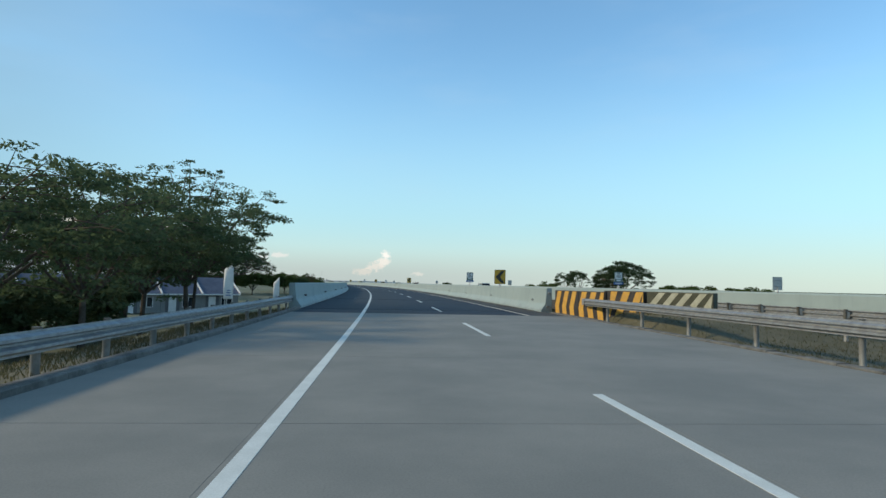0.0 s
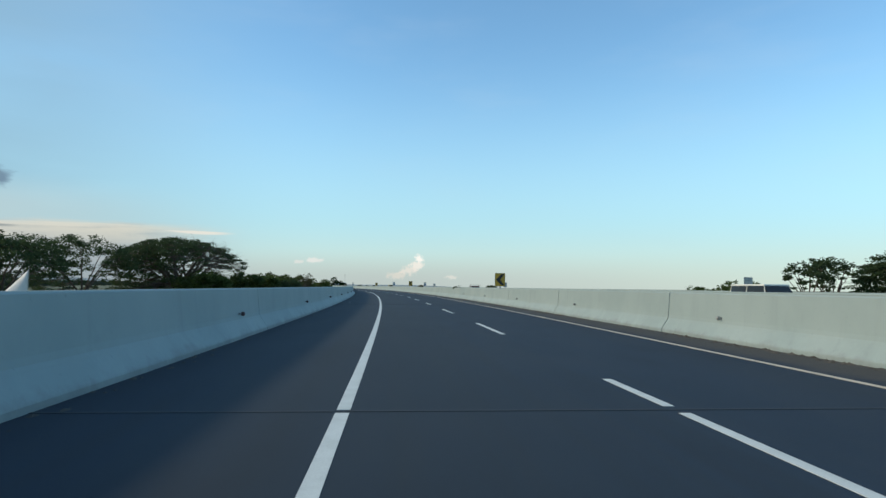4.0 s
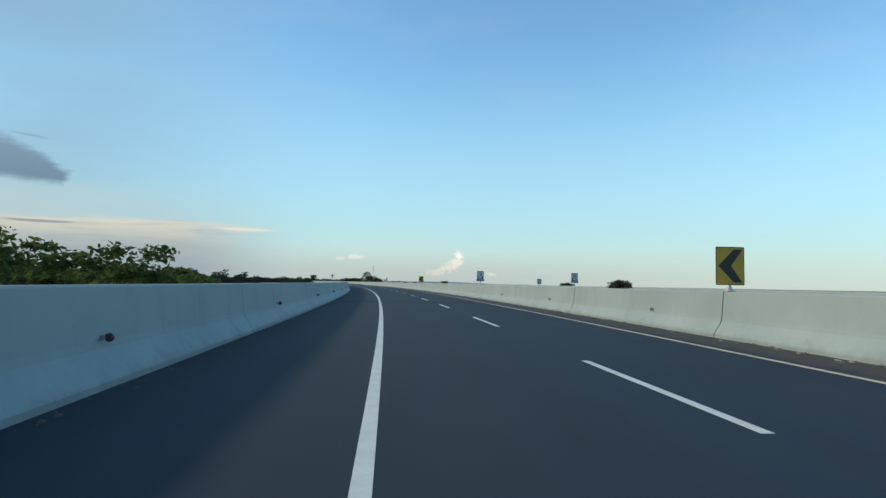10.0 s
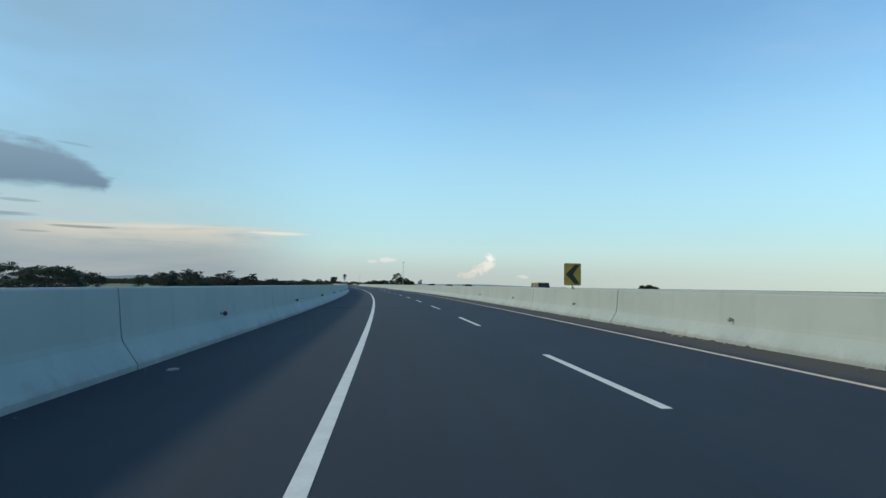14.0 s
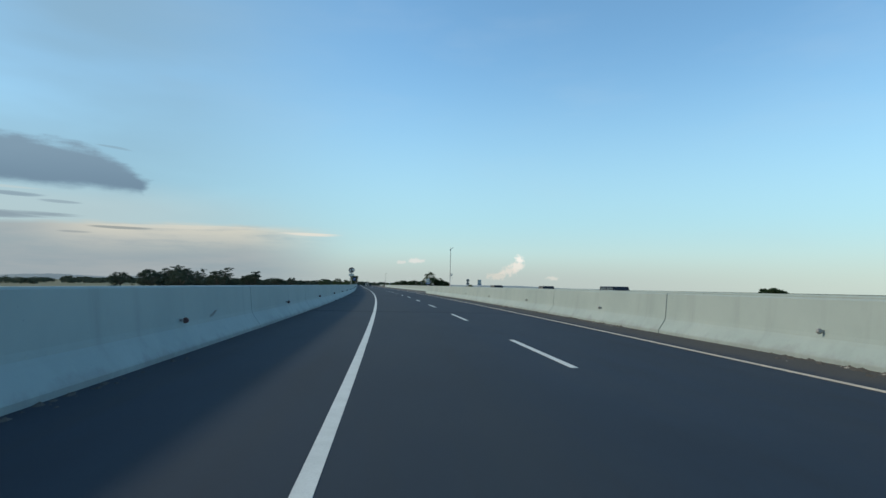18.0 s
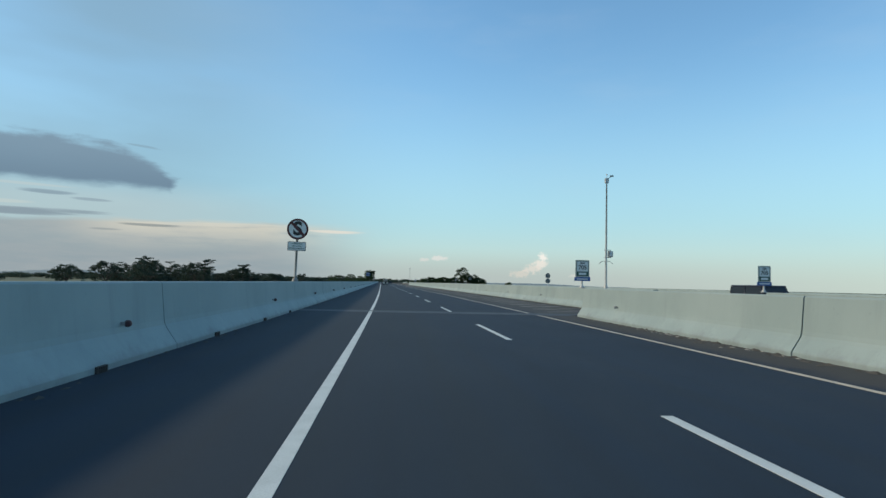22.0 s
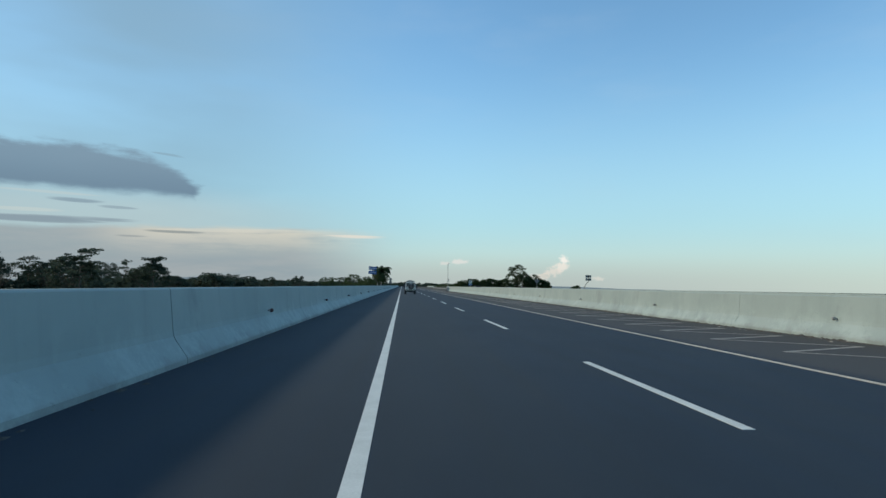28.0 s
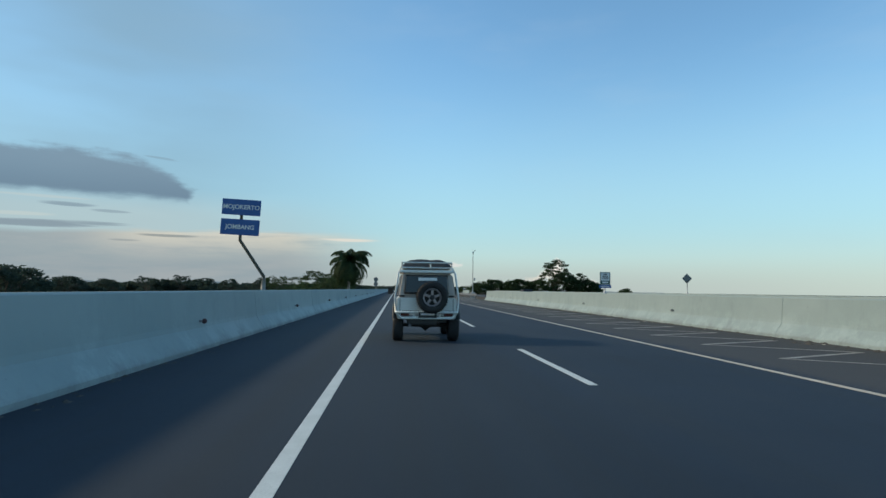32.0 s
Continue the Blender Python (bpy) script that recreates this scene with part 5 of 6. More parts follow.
# low hills beyond the fields, the air's haze painted into their pale colour
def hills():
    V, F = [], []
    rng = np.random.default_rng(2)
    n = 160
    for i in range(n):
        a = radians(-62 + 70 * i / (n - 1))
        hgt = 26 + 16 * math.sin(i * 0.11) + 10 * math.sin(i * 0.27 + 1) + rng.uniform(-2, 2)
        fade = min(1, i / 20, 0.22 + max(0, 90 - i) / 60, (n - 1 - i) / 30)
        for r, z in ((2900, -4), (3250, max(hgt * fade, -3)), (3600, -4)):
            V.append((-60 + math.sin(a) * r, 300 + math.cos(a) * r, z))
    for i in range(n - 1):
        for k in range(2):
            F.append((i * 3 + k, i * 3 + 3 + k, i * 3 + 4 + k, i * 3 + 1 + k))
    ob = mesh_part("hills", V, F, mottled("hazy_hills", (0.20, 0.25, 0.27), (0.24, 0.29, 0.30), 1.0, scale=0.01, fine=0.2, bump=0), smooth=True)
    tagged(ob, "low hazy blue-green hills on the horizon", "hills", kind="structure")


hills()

# ---------------------------------------------------------------- houses and banners beside the approach
M_PLASTER = mottled("grey_plaster", (0.24, 0.245, 0.24), (0.19, 0.195, 0.19), 0.85, scale=0.8, fine=20)
M_PLASTER2 = mottled("dark_plaster", (0.10, 0.10, 0.105), (0.14, 0.14, 0.14), 0.85, scale=0.8, fine=20)
M_ROOF = mottled("blue_grey_roof_tiles", (0.050, 0.066, 0.105), (0.078, 0.096, 0.14), 0.75, scale=1.0, fine=12, bump=0.4, dist=0.03)
M_TRIM = mottled("white_trim", (0.72, 0.72, 0.70), (0.6, 0.6, 0.58), 0.7)
M_GLASS = material("dark_glass", 0.06)[0]
M_GLASS.node_tree.nodes["Principled BSDF"].inputs["Base Color"].default_value = (0.02, 0.025, 0.03, 1)
M_CLOTH = mottled("white_banner_cloth", (0.74, 0.74, 0.73), (0.64, 0.65, 0.66), 0.9, scale=2, fine=60)


def row_house(m, seed):
    e = empty("row_house", m)
    tagged(e, "small grey terraced house with a blue-grey tiled roof", "house", "row of houses")
    W_, D_, H_, R_ = 5.0, 8.0, 2.6, 4.7
    bm = bmesh.new()
    box(bm, (0, D_ / 2, H_ / 2), (W_ - 0.04, D_, H_), 0.02)
    part("wall", bm, M_PLASTER, e)
    bm = bmesh.new()
    ys = [(-0.7, H_ - 0.12), (D_ / 2, R_), (D_ + 0.6, H_ - 0.12)]
    vs = []
    for x in (-W_ / 2 + 0.01, W_ / 2 - 0.01):
        vs.append([bm.verts.new((x, y, z)) for y, z in ys] + [bm.verts.new((x, y, z - 0.14)) for y, z in reversed(ys)])
    bm.faces.new(vs[0])
    bm.faces.new(list(reversed(vs[1])))
    for i in range(6):
        bm.faces.new((vs[0][(i + 1) % 6], vs[0][i], vs[1][i], vs[1][(i + 1) % 6]))
    bmesh.ops.recalc_face_normals(bm, faces=bm.faces)
    part("roof", bm, M_ROOF, e)
    bm = bmesh.new()
    for (y0, z0), (y1, z1) in zip(ys, ys[1:]):
        d = Vector((0, y1 - y0, z1 - z0))
        a = math.degrees(math.atan2(d.z, d.y))
        box(bm, (0, 0, 0), (0.16, d.length, 0.22), 0.01, m=Matrix.Translation((W_ / 2, (y0 + y1) / 2, (z0 + z1) / 2 + 0.06)) @ pose(0, 0, 0, a, 0, 0))
    part("party_wall_cap", bm, M_TRIM, e, "white ridge between two roofs")
    bm = bmesh.new()
    box(bm, (0, -0.72, H_ - 0.18), (W_ - 0.02, 0.05, 0.16), 0.005)
    part("fascia", bm, M_TRIM, e)
    bm = bmesh.new()
    box(bm, (0.55 - 1.6, -0.05, 1.3), (1.7, 0.12, 2.5), 0.01)
    part("porch_panel", bm, M_PLASTER2, e, "dark entrance panel")
    for nm, x, w, z0, z1 in (("door", -1.1, 0.85, 0.05, 2.1), ("window", 1.2, 0.7, 0.8, 2.05), ("window", 0.35, 0.45, 0.8, 2.05)):
        bm = bmesh.new()
        for dx in (-w / 2, w / 2):
            box(bm, (x + dx, -0.12, (z0 + z1) / 2), (0.07, 0.06, z1 - z0), 0.005)
        for z in (z0, z1):
            box(bm, (x, -0.12, z), (w + 0.07, 0.06, 0.07), 0.005)
        fr = part(nm, bm, M_TRIM, e)
        bm = bmesh.new()
        box(bm, (x, -0.10, (z0 + z1) / 2), (w - 0.05, 0.03, z1 - z0 - 0.05), 0)
        part("pane" if nm == "window" else "leaf", bm, M_GLASS if nm == "window" else M_TRIM, fr)
    return e


h0 = None
for i in range(-1, 9):
    m = pose(-33.6, 75.2, -3.2, 0, 0, 33) @ Matrix.Translation((-5.0 * (i - 2), 0, 0))
    if h0 is None:
        h0 = row_house(m, 1)
    else:
        copy_thing(h0, m)


def banner(m, height, w, mark):
    e = empty("feather_banner", m)
    tagged(e, "tall white feather banner on a thin pole", "banner", "feather banners")
    bm = bmesh.new()
    tube(bm, [(0, 0, 0), (0, 0, height * 0.6), (0, 0, height)], [0.03, 0.022, 0.01], 8)
    part("pole", bm, M_STEELW, e)
    V, F = [], []
    n = 24
    for i in range(n + 1):
        t = i / n
        z = height * (0.18 + 0.80 * t)
        wd = w * min(1, 0.35 + 3 * (1 - t)) * (1 if t < 0.75 else math.sqrt(max(0, (1 - t) / 0.25)) * 0.9 + 0.1)
        for k in range(7):
            u = k / 6
            V.append((-0.02 - wd * u, 0.10 * math.sin(5 * t + 3 * u) * u, z + 0.04 * math.sin(9 * t) * u))
    for i in range(n):
        for k in range(6):
            a = i * 7 + k
            F.append((a, a + 1, a + 8, a + 7))
    cl = mesh_part("cloth", V, F, M_CLOTH, e, smooth=True)
    cl.modifiers.new("thickness", "SOLIDIFY").thickness = 0.006
    for k in range(3):
        bm = bmesh.new()
        box(bm, (-w * 0.45, -0.13, height * (0.26 + 0.05 * k)), (w * (0.6 - 0.12 * k), 0.006, 0.09), 0)
        part("letter_bar", bm, M_SIGNB, e)
    return e


b0 = banner(at(65.8, -14.6, -1.7), 5.1, 0.95, 1)
copy_thing(b0, at(103.0, -14.6, -3.2))

# ---------------------------------------------------------------- small things on the shoulder and the walls
M_LITTER = mottled("pale_litter", (0.30, 0.32, 0.33), (0.20, 0.20, 0.20), 0.8, scale=8)
rl = random.Random(5)
for s, x in ((124.0, -2.42), (260.7, -2.8), (331.9, -2.84), (322.7, -2.77), (341.4, -0.63), (340.7, -2.82), (47.8, -1.2), (162.4, -2.75), (278.0, -2.6), (408.1, -2.74)):
    bm = bmesh.new()
    n = 7
    top = [bm.verts.new((rl.uniform(0.6, 1.1) * 0.10 * math.cos(2 * math.pi * k / n), rl.uniform(0.5, 1.1) * 0.07 * math.sin(2 * math.pi * k / n), rl.uniform(0.008, 0.03))) for k in range(n)]
    bot = [bm.verts.new((v.co.x * 1.1, v.co.y * 1.1, 0.0)) for v in top]
    bm.faces.new(top)
    bm.faces.new(list(reversed(bot)))
    for k in range(n):
        bm.faces.new((top[k], bot[k], bot[(k + 1) % n], top[(k + 1) % n]))
    bmesh.ops.recalc_face_normals(bm, faces=bm.faces)
    ob = part("litter", bm, M_LITTER)
    ob.matrix_world = at(s, x, 0.001, rl.uniform(0, 360))
    tagged(ob, "crumpled pale scrap lying on the asphalt shoulder", "litter", "scraps on the shoulder")
for s in (389.9, 395.4, 404.6, 409.9, 415.4, 420.6, 425.6, 431.0, 436.2, 441.0):
    e = empty("drain_outlet", at(s, -3.10, 0.0))
    tagged(e, "dark drain outlet at the foot of the concrete wall", "drain", "wall drains")
    bm = bmesh.new()
    box(bm, (0.01, 0, 0.045), (0.05, 0.30, 0.09), 0.01)
    part("grate_frame", bm, M_JOINT, e)
    bm = bmesh.new()
    for k in range(5):
        box(bm, (0.038, -0.1 + 0.05 * k, 0.045), (0.012, 0.012, 0.075), 0)
    part("grate", bm, M_BLACK, e)
M_SCUFF = mottled("rubber_scuff", (0.14, 0.16, 0.165), (0.21, 0.24, 0.24), 0.9, scale=5, fine=30)
scuffs = bpy.data.objects["wall_west"]
FACE_Z, FACE_X = (0.0, 0.08, 0.11, 0.36, 0.43, 0.52, 1.18), (-3.10, -3.10, -3.115, -3.29, -3.33, -3.35, -3.42)
for s, z, ls, lz, tilt in ((336.9, 0.54, 0.30, 0.12, 0.1), (336.7, 0.24, 0.30, 0.09, 0.0), (340.0, 0.84, 0.55, 0.08, 0.15), (340.3, 0.72, 0.4, 0.08, 0.25), (343.7, 0.74, 0.80, 0.09, 0.35), (343.0, 0.60, 0.40, 0.13, 0.2),
                           (342.8, 0.26, 0.30, 0.10, 0.0), (342.15, 0.52, 0.06, 0.22, 0.0), (347.8, 0.66, 0.4, 0.06, 0.2), (357.2, 0.60, 0.5, 0.07, 0.3)):
    V, F = [], []
    n, rings = 22, 4
    edge_ = [0.55 + 0.45 * rl.random() for _ in range(n)]
    V.append(P(s, float(np.interp(z, FACE_Z, FACE_X)) + 0.004, z))
    for j in range(1, rings + 1):
        for k in range(n):
            q, r = 2 * math.pi * k / n, edge_[k] * j / rings
            ds, dz = ls * 0.75 * r * math.cos(q), lz * 0.7 * r * math.sin(q) + tilt * ls * r * math.cos(q) * 0.5
            zz = max(z + dz, 0.02)
            V.append(P(s + ds, float(np.interp(zz, FACE_Z, FACE_X)) + 0.004, zz))
    for k in range(n):
        F.append((0, 1 + k, 1 + (k + 1) % n))
        for j in range(rings - 1):
            a, b = 1 + j * n + k, 1 + j * n + (k + 1) % n
            F.append((a, a + n, b + n, b))
    mesh_part("scuff", V, F, M_SCUFF, scuffs, "dark scuff mark")
# pale plate screwed to the parapet
e = empty("wall_plate", at(594.6, -3.37, 0.70) @ pose(0, 0, 0, 0, -5.5, 0))
tagged(e, "small weathered white plate fixed to the concrete parapet", "plate")
bm = bmesh.new()
box(bm, (0.02, 0, 0), (0.04, 0.56, 0.11), 0.008)
part("plate", bm, M_TRIM, e)
bm = bmesh.new()
box(bm, (0.03, 0, 0.075), (0.05, 0.10, 0.07), 0.01)
part("bracket", bm, M_JOINT, e)
# dry branches reaching over the median wall
tree("shrub", at(150.6, 10.3, -3.2), 121, 4.65, 0.6, 3.2, 0.04, 20, 0.06, 0.22, M_LEAF, "thin green shrub reaching over the median wall", boughs=8, forks=3, flat=0.5, spreadness=1.0, category="shrub")
rv = np.random.default_rng(123)
e = empty("creeper", at(147.7, 9.2, 1.22))
tagged(e, "dark green creeper hanging over the top of the median wall", "creeper")
stems, tufts = [], []
for k in range(11):
    y = -0.40 + 0.08 * k
    pts = [(Vector((0.16, y + 0.1, -0.02)), 0.010), (Vector((0.02, y, 0.06 + 0.04 * math.sin(2.1 * k))), 0.008), (Vector((-0.15, y - 0.05, 0.03)), 0.006), (Vector((-0.17, y - 0.05, -0.03 - 0.09 * abs(math.sin(1.7 * k)))), 0.003)]
    stems.append(pts)
    tufts += [p for p, _ in pts[1:]] + [pts[1][0].lerp(pts[2][0], 0.5)]
V, F = limb_mesh(stems, 5)
mesh_part("stem", V, F, M_BARK, e, smooth=True)
V, F = leaf_mesh(tufts, 16, 0.07, 0.030, rv, 0.8)
mesh_part("foliage", V, F, M_LEAF, e)
tree("dry_shrub", at(226.0, 14.0, -3.2), 122, 5.0, 0.8, 3.4, 0.05, 14, 0.10, 0.25, M_LEAF_D, "thin leafless shrub between the two carriageways", boughs=7, forks=3, flat=0.8, spreadness=0.6, category="shrub")

# ---------------------------------------------------------------- vehicles
M_TYRE = mottled("tyre_rubber", (0.018, 0.018, 0.018), (0.03, 0.03, 0.03), 0.85, scale=8, fine=60)
M_RIM = mottled("rim_metal", (0.34, 0.31, 0.32), (0.24, 0.22, 0.23), 0.35, 0.8, scale=8, bump=0)
M_CARW = mottled("white_car_paint", (0.80, 0.82, 0.78), (0.70, 0.72, 0.68), 0.35, scale=1.2, fine=30, bump=0.02)
M_TAN = mottled("tan_car_paint", (0.50, 0.44, 0.39), (0.43, 0.38, 0.33), 0.45, scale=1.2, fine=30, bump=0.02)
M_TARP = mottled("dark_tarpaulin", (0.028, 0.032, 0.034), (0.05, 0.055, 0.055), 0.7, scale=3, fine=20, bump=0.5, dist=0.02)
M_LAMP = mottled("red_lamp_glass", (0.09, 0.016, 0.014), (0.06, 0.012, 0.01), 0.2, scale=9, bump=0)


def wheel(e, x, y, r, w, name="wheel"):
    sg = 1 if x > 0 else -1
    bm = bmesh.new()
    lathe(bm, [(-w / 2, r * 0.60), (-w / 2, r * 0.90), (-w * 0.36, r), (w * 0.36, r), (w / 2, r * 0.90), (w / 2, r * 0.60)], "x", 30, (x, y, r), close=True)
    t = part(name, bm, M_TYRE, e)
    bm = bmesh.new()
    lathe(bm, [(sg * w * 0.30, r * 0.60), (sg * w * 0.34, r * 0.5), (sg * w * 0.2, r * 0.42), (sg * w * 0.28, r * 0.12)], "x", 24, (x, y, r))
    part("rim", bm, M_RIM, t)
    return t


def spare(e):
    """The spare wheel hung on the tailgate, a little right of the middle."""
    cx, cz, r, w, y = 0.115, 1.035, 0.36, 0.24, -0.17
    bm = bmesh.new()
    lathe(bm, [(-w / 2, r * 0.60), (-w / 2, r * 0.88), (-w * 0.36, r), (w * 0.36, r), (w / 2, r * 0.88), (w / 2, r * 0.60)], "y", 40, (cx, y, cz), close=True)
    for k in range(40):
        q = 2 * math.pi * k / 40
        box(bm, (0, 0, 0), (0.03, 0.10, 0.022), 0, m=Matrix.Translation((cx + math.cos(q) * r, y - 0.06 + 0.05 * (k % 2), cz + math.sin(q) * r)) @ pose(0, 0, 0, 0, -math.degrees(q), 0))
    t = part("spare_wheel", bm, M_TYRE, e, "knobbly spare wheel on the tailgate")
    bm = bmesh.new()
    lathe(bm, [(-w * 0.36, r * 0.61), (-w * 0.44, r * 0.57), (-w * 0.40, r * 0.50), (w * 0.1, r * 0.48), (w * 0.1, r * 0.61)], "y", 30, (cx, y, cz), close=True)
    part("rim", bm, M_RIM, t)
    bm = bmesh.new()
    lathe(bm, [(0.0, r * 0.5), (w * 0.1, r * 0.5)], "y", 24, (cx, y, cz))
    part("rim_dish", bm, M_JOINT, t)
    bm = bmesh.new()
    for k in range(5):
        q = 2 * math.pi * k / 5 + 0.3
        box(bm, (r * 0.30, 0, 0), (r * 0.42, 0.03, r * 0.17), 0.01, m=Matrix.Translation((cx, y - w * 0.30, cz)) @ pose(0, 0, 0, 0, -math.degrees(q), 0))
    part("spoke_star", bm, M_RIM, t)
    bm = bmesh.new()
    lathe(bm, [(-w * 0.42, r * 0.10), (-w * 0.36, r * 0.16), (-w * 0.2, r * 0.16)], "y", 16, (cx, y, cz))
    part("hub", bm, M_BLACK, t)


def jeep(m):
    e = empty("off_road_vehicle", m)
    tagged(e, "white and tan off-road vehicle with spare wheel and loaded rack", "car")
    # lower body: white, slightly tapered
    bm = bmesh.new()
    out = [(-0.66, 0.52), (-0.70, 0.60), (-0.70, 0.98), (-0.685, 1.02), (0.685, 1.02), (0.70, 0.98), (0.70, 0.60), (0.66, 0.52)]
    prism(bm, out, 0.0, 3.1)
    bmesh.ops.bevel(bm, geom=list(bm.edges), offset=0.02, segments=2, affect="EDGES")
    part("body", bm, M_CARW, e, "white lower body")
    # cabin: tan, leaning in towards the roof
    bm = bmesh.new()
    lo = [(-0.69, 0.01, 1.02), (0.69, 0.01, 1.02), (0.69, 2.0, 1.02), (-0.69, 2.0, 1.02)]
    hi = [(-0.60, 0.07, 1.60), (0.60, 0.07, 1.60), (0.60, 1.6, 1.60), (-0.60, 1.6, 1.60)]
    a, b = [bm.verts.new(v) for v in lo], [bm.verts.new(v) for v in hi]
    bm.faces.new(list(reversed(a)))
    bm.faces.new(b)
    for i in range(4):
        bm.faces.new((a[i], a[(i + 1) % 4], b[(i + 1) % 4], b[i]))
    bmesh.ops.bevel(bm, geom=list(bm.edges), offset=0.05, segments=3, affect="EDGES")
    part("cabin", bm, M_TAN, e, "tan upper body")
    bm = bmesh.new()
    box(bm, (0, 0.84, 1.635), (1.26, 1.66, 0.07), 0.03)
    part("roof", bm, M_CARW, e, "white roof")
    # windows
    def pane(name, pts, off, mat, parent=None):
        bm = bmesh.new()
        vs = [bm.verts.new(Vector(p)) for p in pts]
        f = bm.faces.new(vs)
        r = bmesh.ops.extrude_face_region(bm, geom=[f])
        bmesh.ops.translate(bm, verts=[v for v in r["geom"] if isinstance(v, bmesh.types.BMVert)], vec=off)
        bmesh.ops.recalc_face_normals(bm, faces=bm.faces)
        return part(name, bm, mat, parent or e)
    rw_ = pane("rear_window", [(-0.50, 0.0, 1.15), (0.50, 0.0, 1.15), (0.47, 0.045, 1.52), (-0.47, 0.045, 1.52)], (0, -0.016, 0), M_GLASS)
    bm = bmesh.new()
    tube(bm, [(-0.52, -0.02, 1.13), (0.52, -0.02, 1.13), (0.49, 0.025, 1.54), (-0.49, 0.025, 1.54), (-0.52, -0.02, 1.13)], 0.016, 6)
    part("window_seal", bm, M_BLACK, rw_)
    pane("window_sticker", [(-0.20, -0.012, 1.42), (0.24, -0.012, 1.42), (0.235, -0.002, 1.49), (-0.195, -0.002, 1.49)], (0, -0.004, 0), M_SIGNW, rw_)
    for sg in (-1, 1):
        pane("side_window", [(sg * 0.685, 0.25, 1.12), (sg * 0.685, 1.05, 1.12), (sg * 0.62, 1.0, 1.52), (sg * 0.62, 0.28, 1.52)], (sg * 0.012, 0, 0), M_GLASS)
        pane("side_window", [(sg * 0.685, 1.15, 1.12), (sg * 0.685, 1.85, 1.12), (sg * 0.62, 1.55, 1.52), (sg * 0.62, 1.12, 1.52)], (sg * 0.012, 0, 0), M_GLASS)
        # fender flare, running board, mirror, lamps
        for y in (0.42, 2.65):
            bm = bmesh.new()
            pts = [(sg * 0.74, y - 0.44, 0.50)] + [(sg * 0.75, y + 0.46 * math.cos(q), 0.42 + 0.42 * math.sin(q)) for q in [math.pi * k / 10 for k in range(9, 0, -1)]] + [(sg * 0.74, y + 0.44, 0.50)]
            tube(bm, pts, 0.045, 6)
            part("fender_flare", bm, M_BLACK, e)
        bm = bmesh.new()
        tube(bm, [(sg * 0.70, 1.75, 1.10), (sg * 0.80, 1.76, 1.14)], 0.015, 6)
        box(bm, (sg * 0.86, 1.76, 1.17), (0.13, 0.06, 0.17), 0.02)
        part("wing_mirror", bm, M_BLACK, e)
        bm = bmesh.new()
        box(bm, (sg * 0.50, -0.115, 0.635), (0.20, 0.04, 0.075), 0.012)
        part("tail_lamp", bm, M_LAMP, e)
        bm = bmesh.new()
        box(bm, (sg * 0.58, -0.012, 1.06), (0.12, 0.012, 0.04), 0.004)
        part("badge", bm, M_BLACK, e)
        wheel(e, sg * 0.655, 0.42, 0.37, 0.25)
        wheel(e, sg * 0.655, 2.65, 0.37, 0.25)
        # white outer cage from the bumper to the roof rack
        bm = bmesh.new()
        tube(bm, [(sg * 0.72, -0.06, 0.68), (sg * 0.74, -0.05, 1.0), (sg * 0.665, 0.02, 1.58), (sg * 0.60, 0.10, 1.72)], 0.022, 8)
        part("cage_bar", bm, M_CARW, e)
    # tailgate seams, handle
    bm = bmesh.new()
    box(bm, (-0.62, -0.006, 0.80), (0.012, 0.012, 0.40), 0)
    box(bm, (0.62, -0.006, 0.80), (0.012, 0.012, 0.40), 0)
    box(bm, (0, -0.006, 0.605), (1.24, 0.012, 0.012), 0)
    part("tailgate_seam", bm, M_JOINT, e)
    bm = bmesh.new()
    box(bm, (-0.36, -0.006, 0.70), (0.40, 0.012, 0.05), 0)
    part("letter_bar", bm, M_BLACK, e)
    bm = bmesh.new()
    box(bm, (0.52, -0.006, 0.70), (0.14, 0.012, 0.035), 0)
    part("letter_bar", bm, M_BLACK, e)
    spare(e)
    # tubular bumper
    bm = bmesh.new()
    tube(bm, [(-0.72, 0.05, 0.70), (-0.71, -0.10, 0.69), (-0.60, -0.14, 0.69), (0.60, -0.14, 0.69), (0.71, -0.10, 0.69), (0.72, 0.05, 0.70)], 0.026, 8)
    tube(bm, [(-0.72, -0.06, 0.69), (-0.58, -0.13, 0.555), (0.58, -0.13, 0.555), (0.72, -0.06, 0.69)], 0.028, 8)
    for x in (-0.3, 0.3):
        tube(bm, [(x, -0.13, 0.69), (x, -0.13, 0.555)], 0.02, 8)
    part("bumper", bm, M_CARW, e, "white tubular bumper")
    bm = bmesh.new()
    box(bm, (0.02, -0.165, 0.63), (0.42, 0.012, 0.13), 0.004)
    pl = part("number_plate", bm, M_BLACK, e)
    bm = bmesh.new()
    box(bm, (0.02, -0.173, 0.645), (0.32, 0.004, 0.045), 0)
    part("letter_bar", bm, M_SIGNW, pl)
    # underside: axle, differential, exhaust, tank
    bm = bmesh.new()
    tube(bm, [(-0.6, 0.42, 0.37), (-0.12, 0.42, 0.37), (0.0, 0.42, 0.36), (0.12, 0.42, 0.37), (0.6, 0.42, 0.37)], [0.04, 0.05, 0.14, 0.05, 0.04], 10)
    part("axle", bm, M_BLACK, e)
    bm = bmesh.new()
    box(bm, (0, 1.5, 0.50), (0.9, 2.9, 0.12), 0.03)
    box(bm, (-0.1, 0.12, 0.47), (0.7, 0.35, 0.16), 0.04)
    part("chassis", bm, M_BLACK, e)
    bm = bmesh.new()
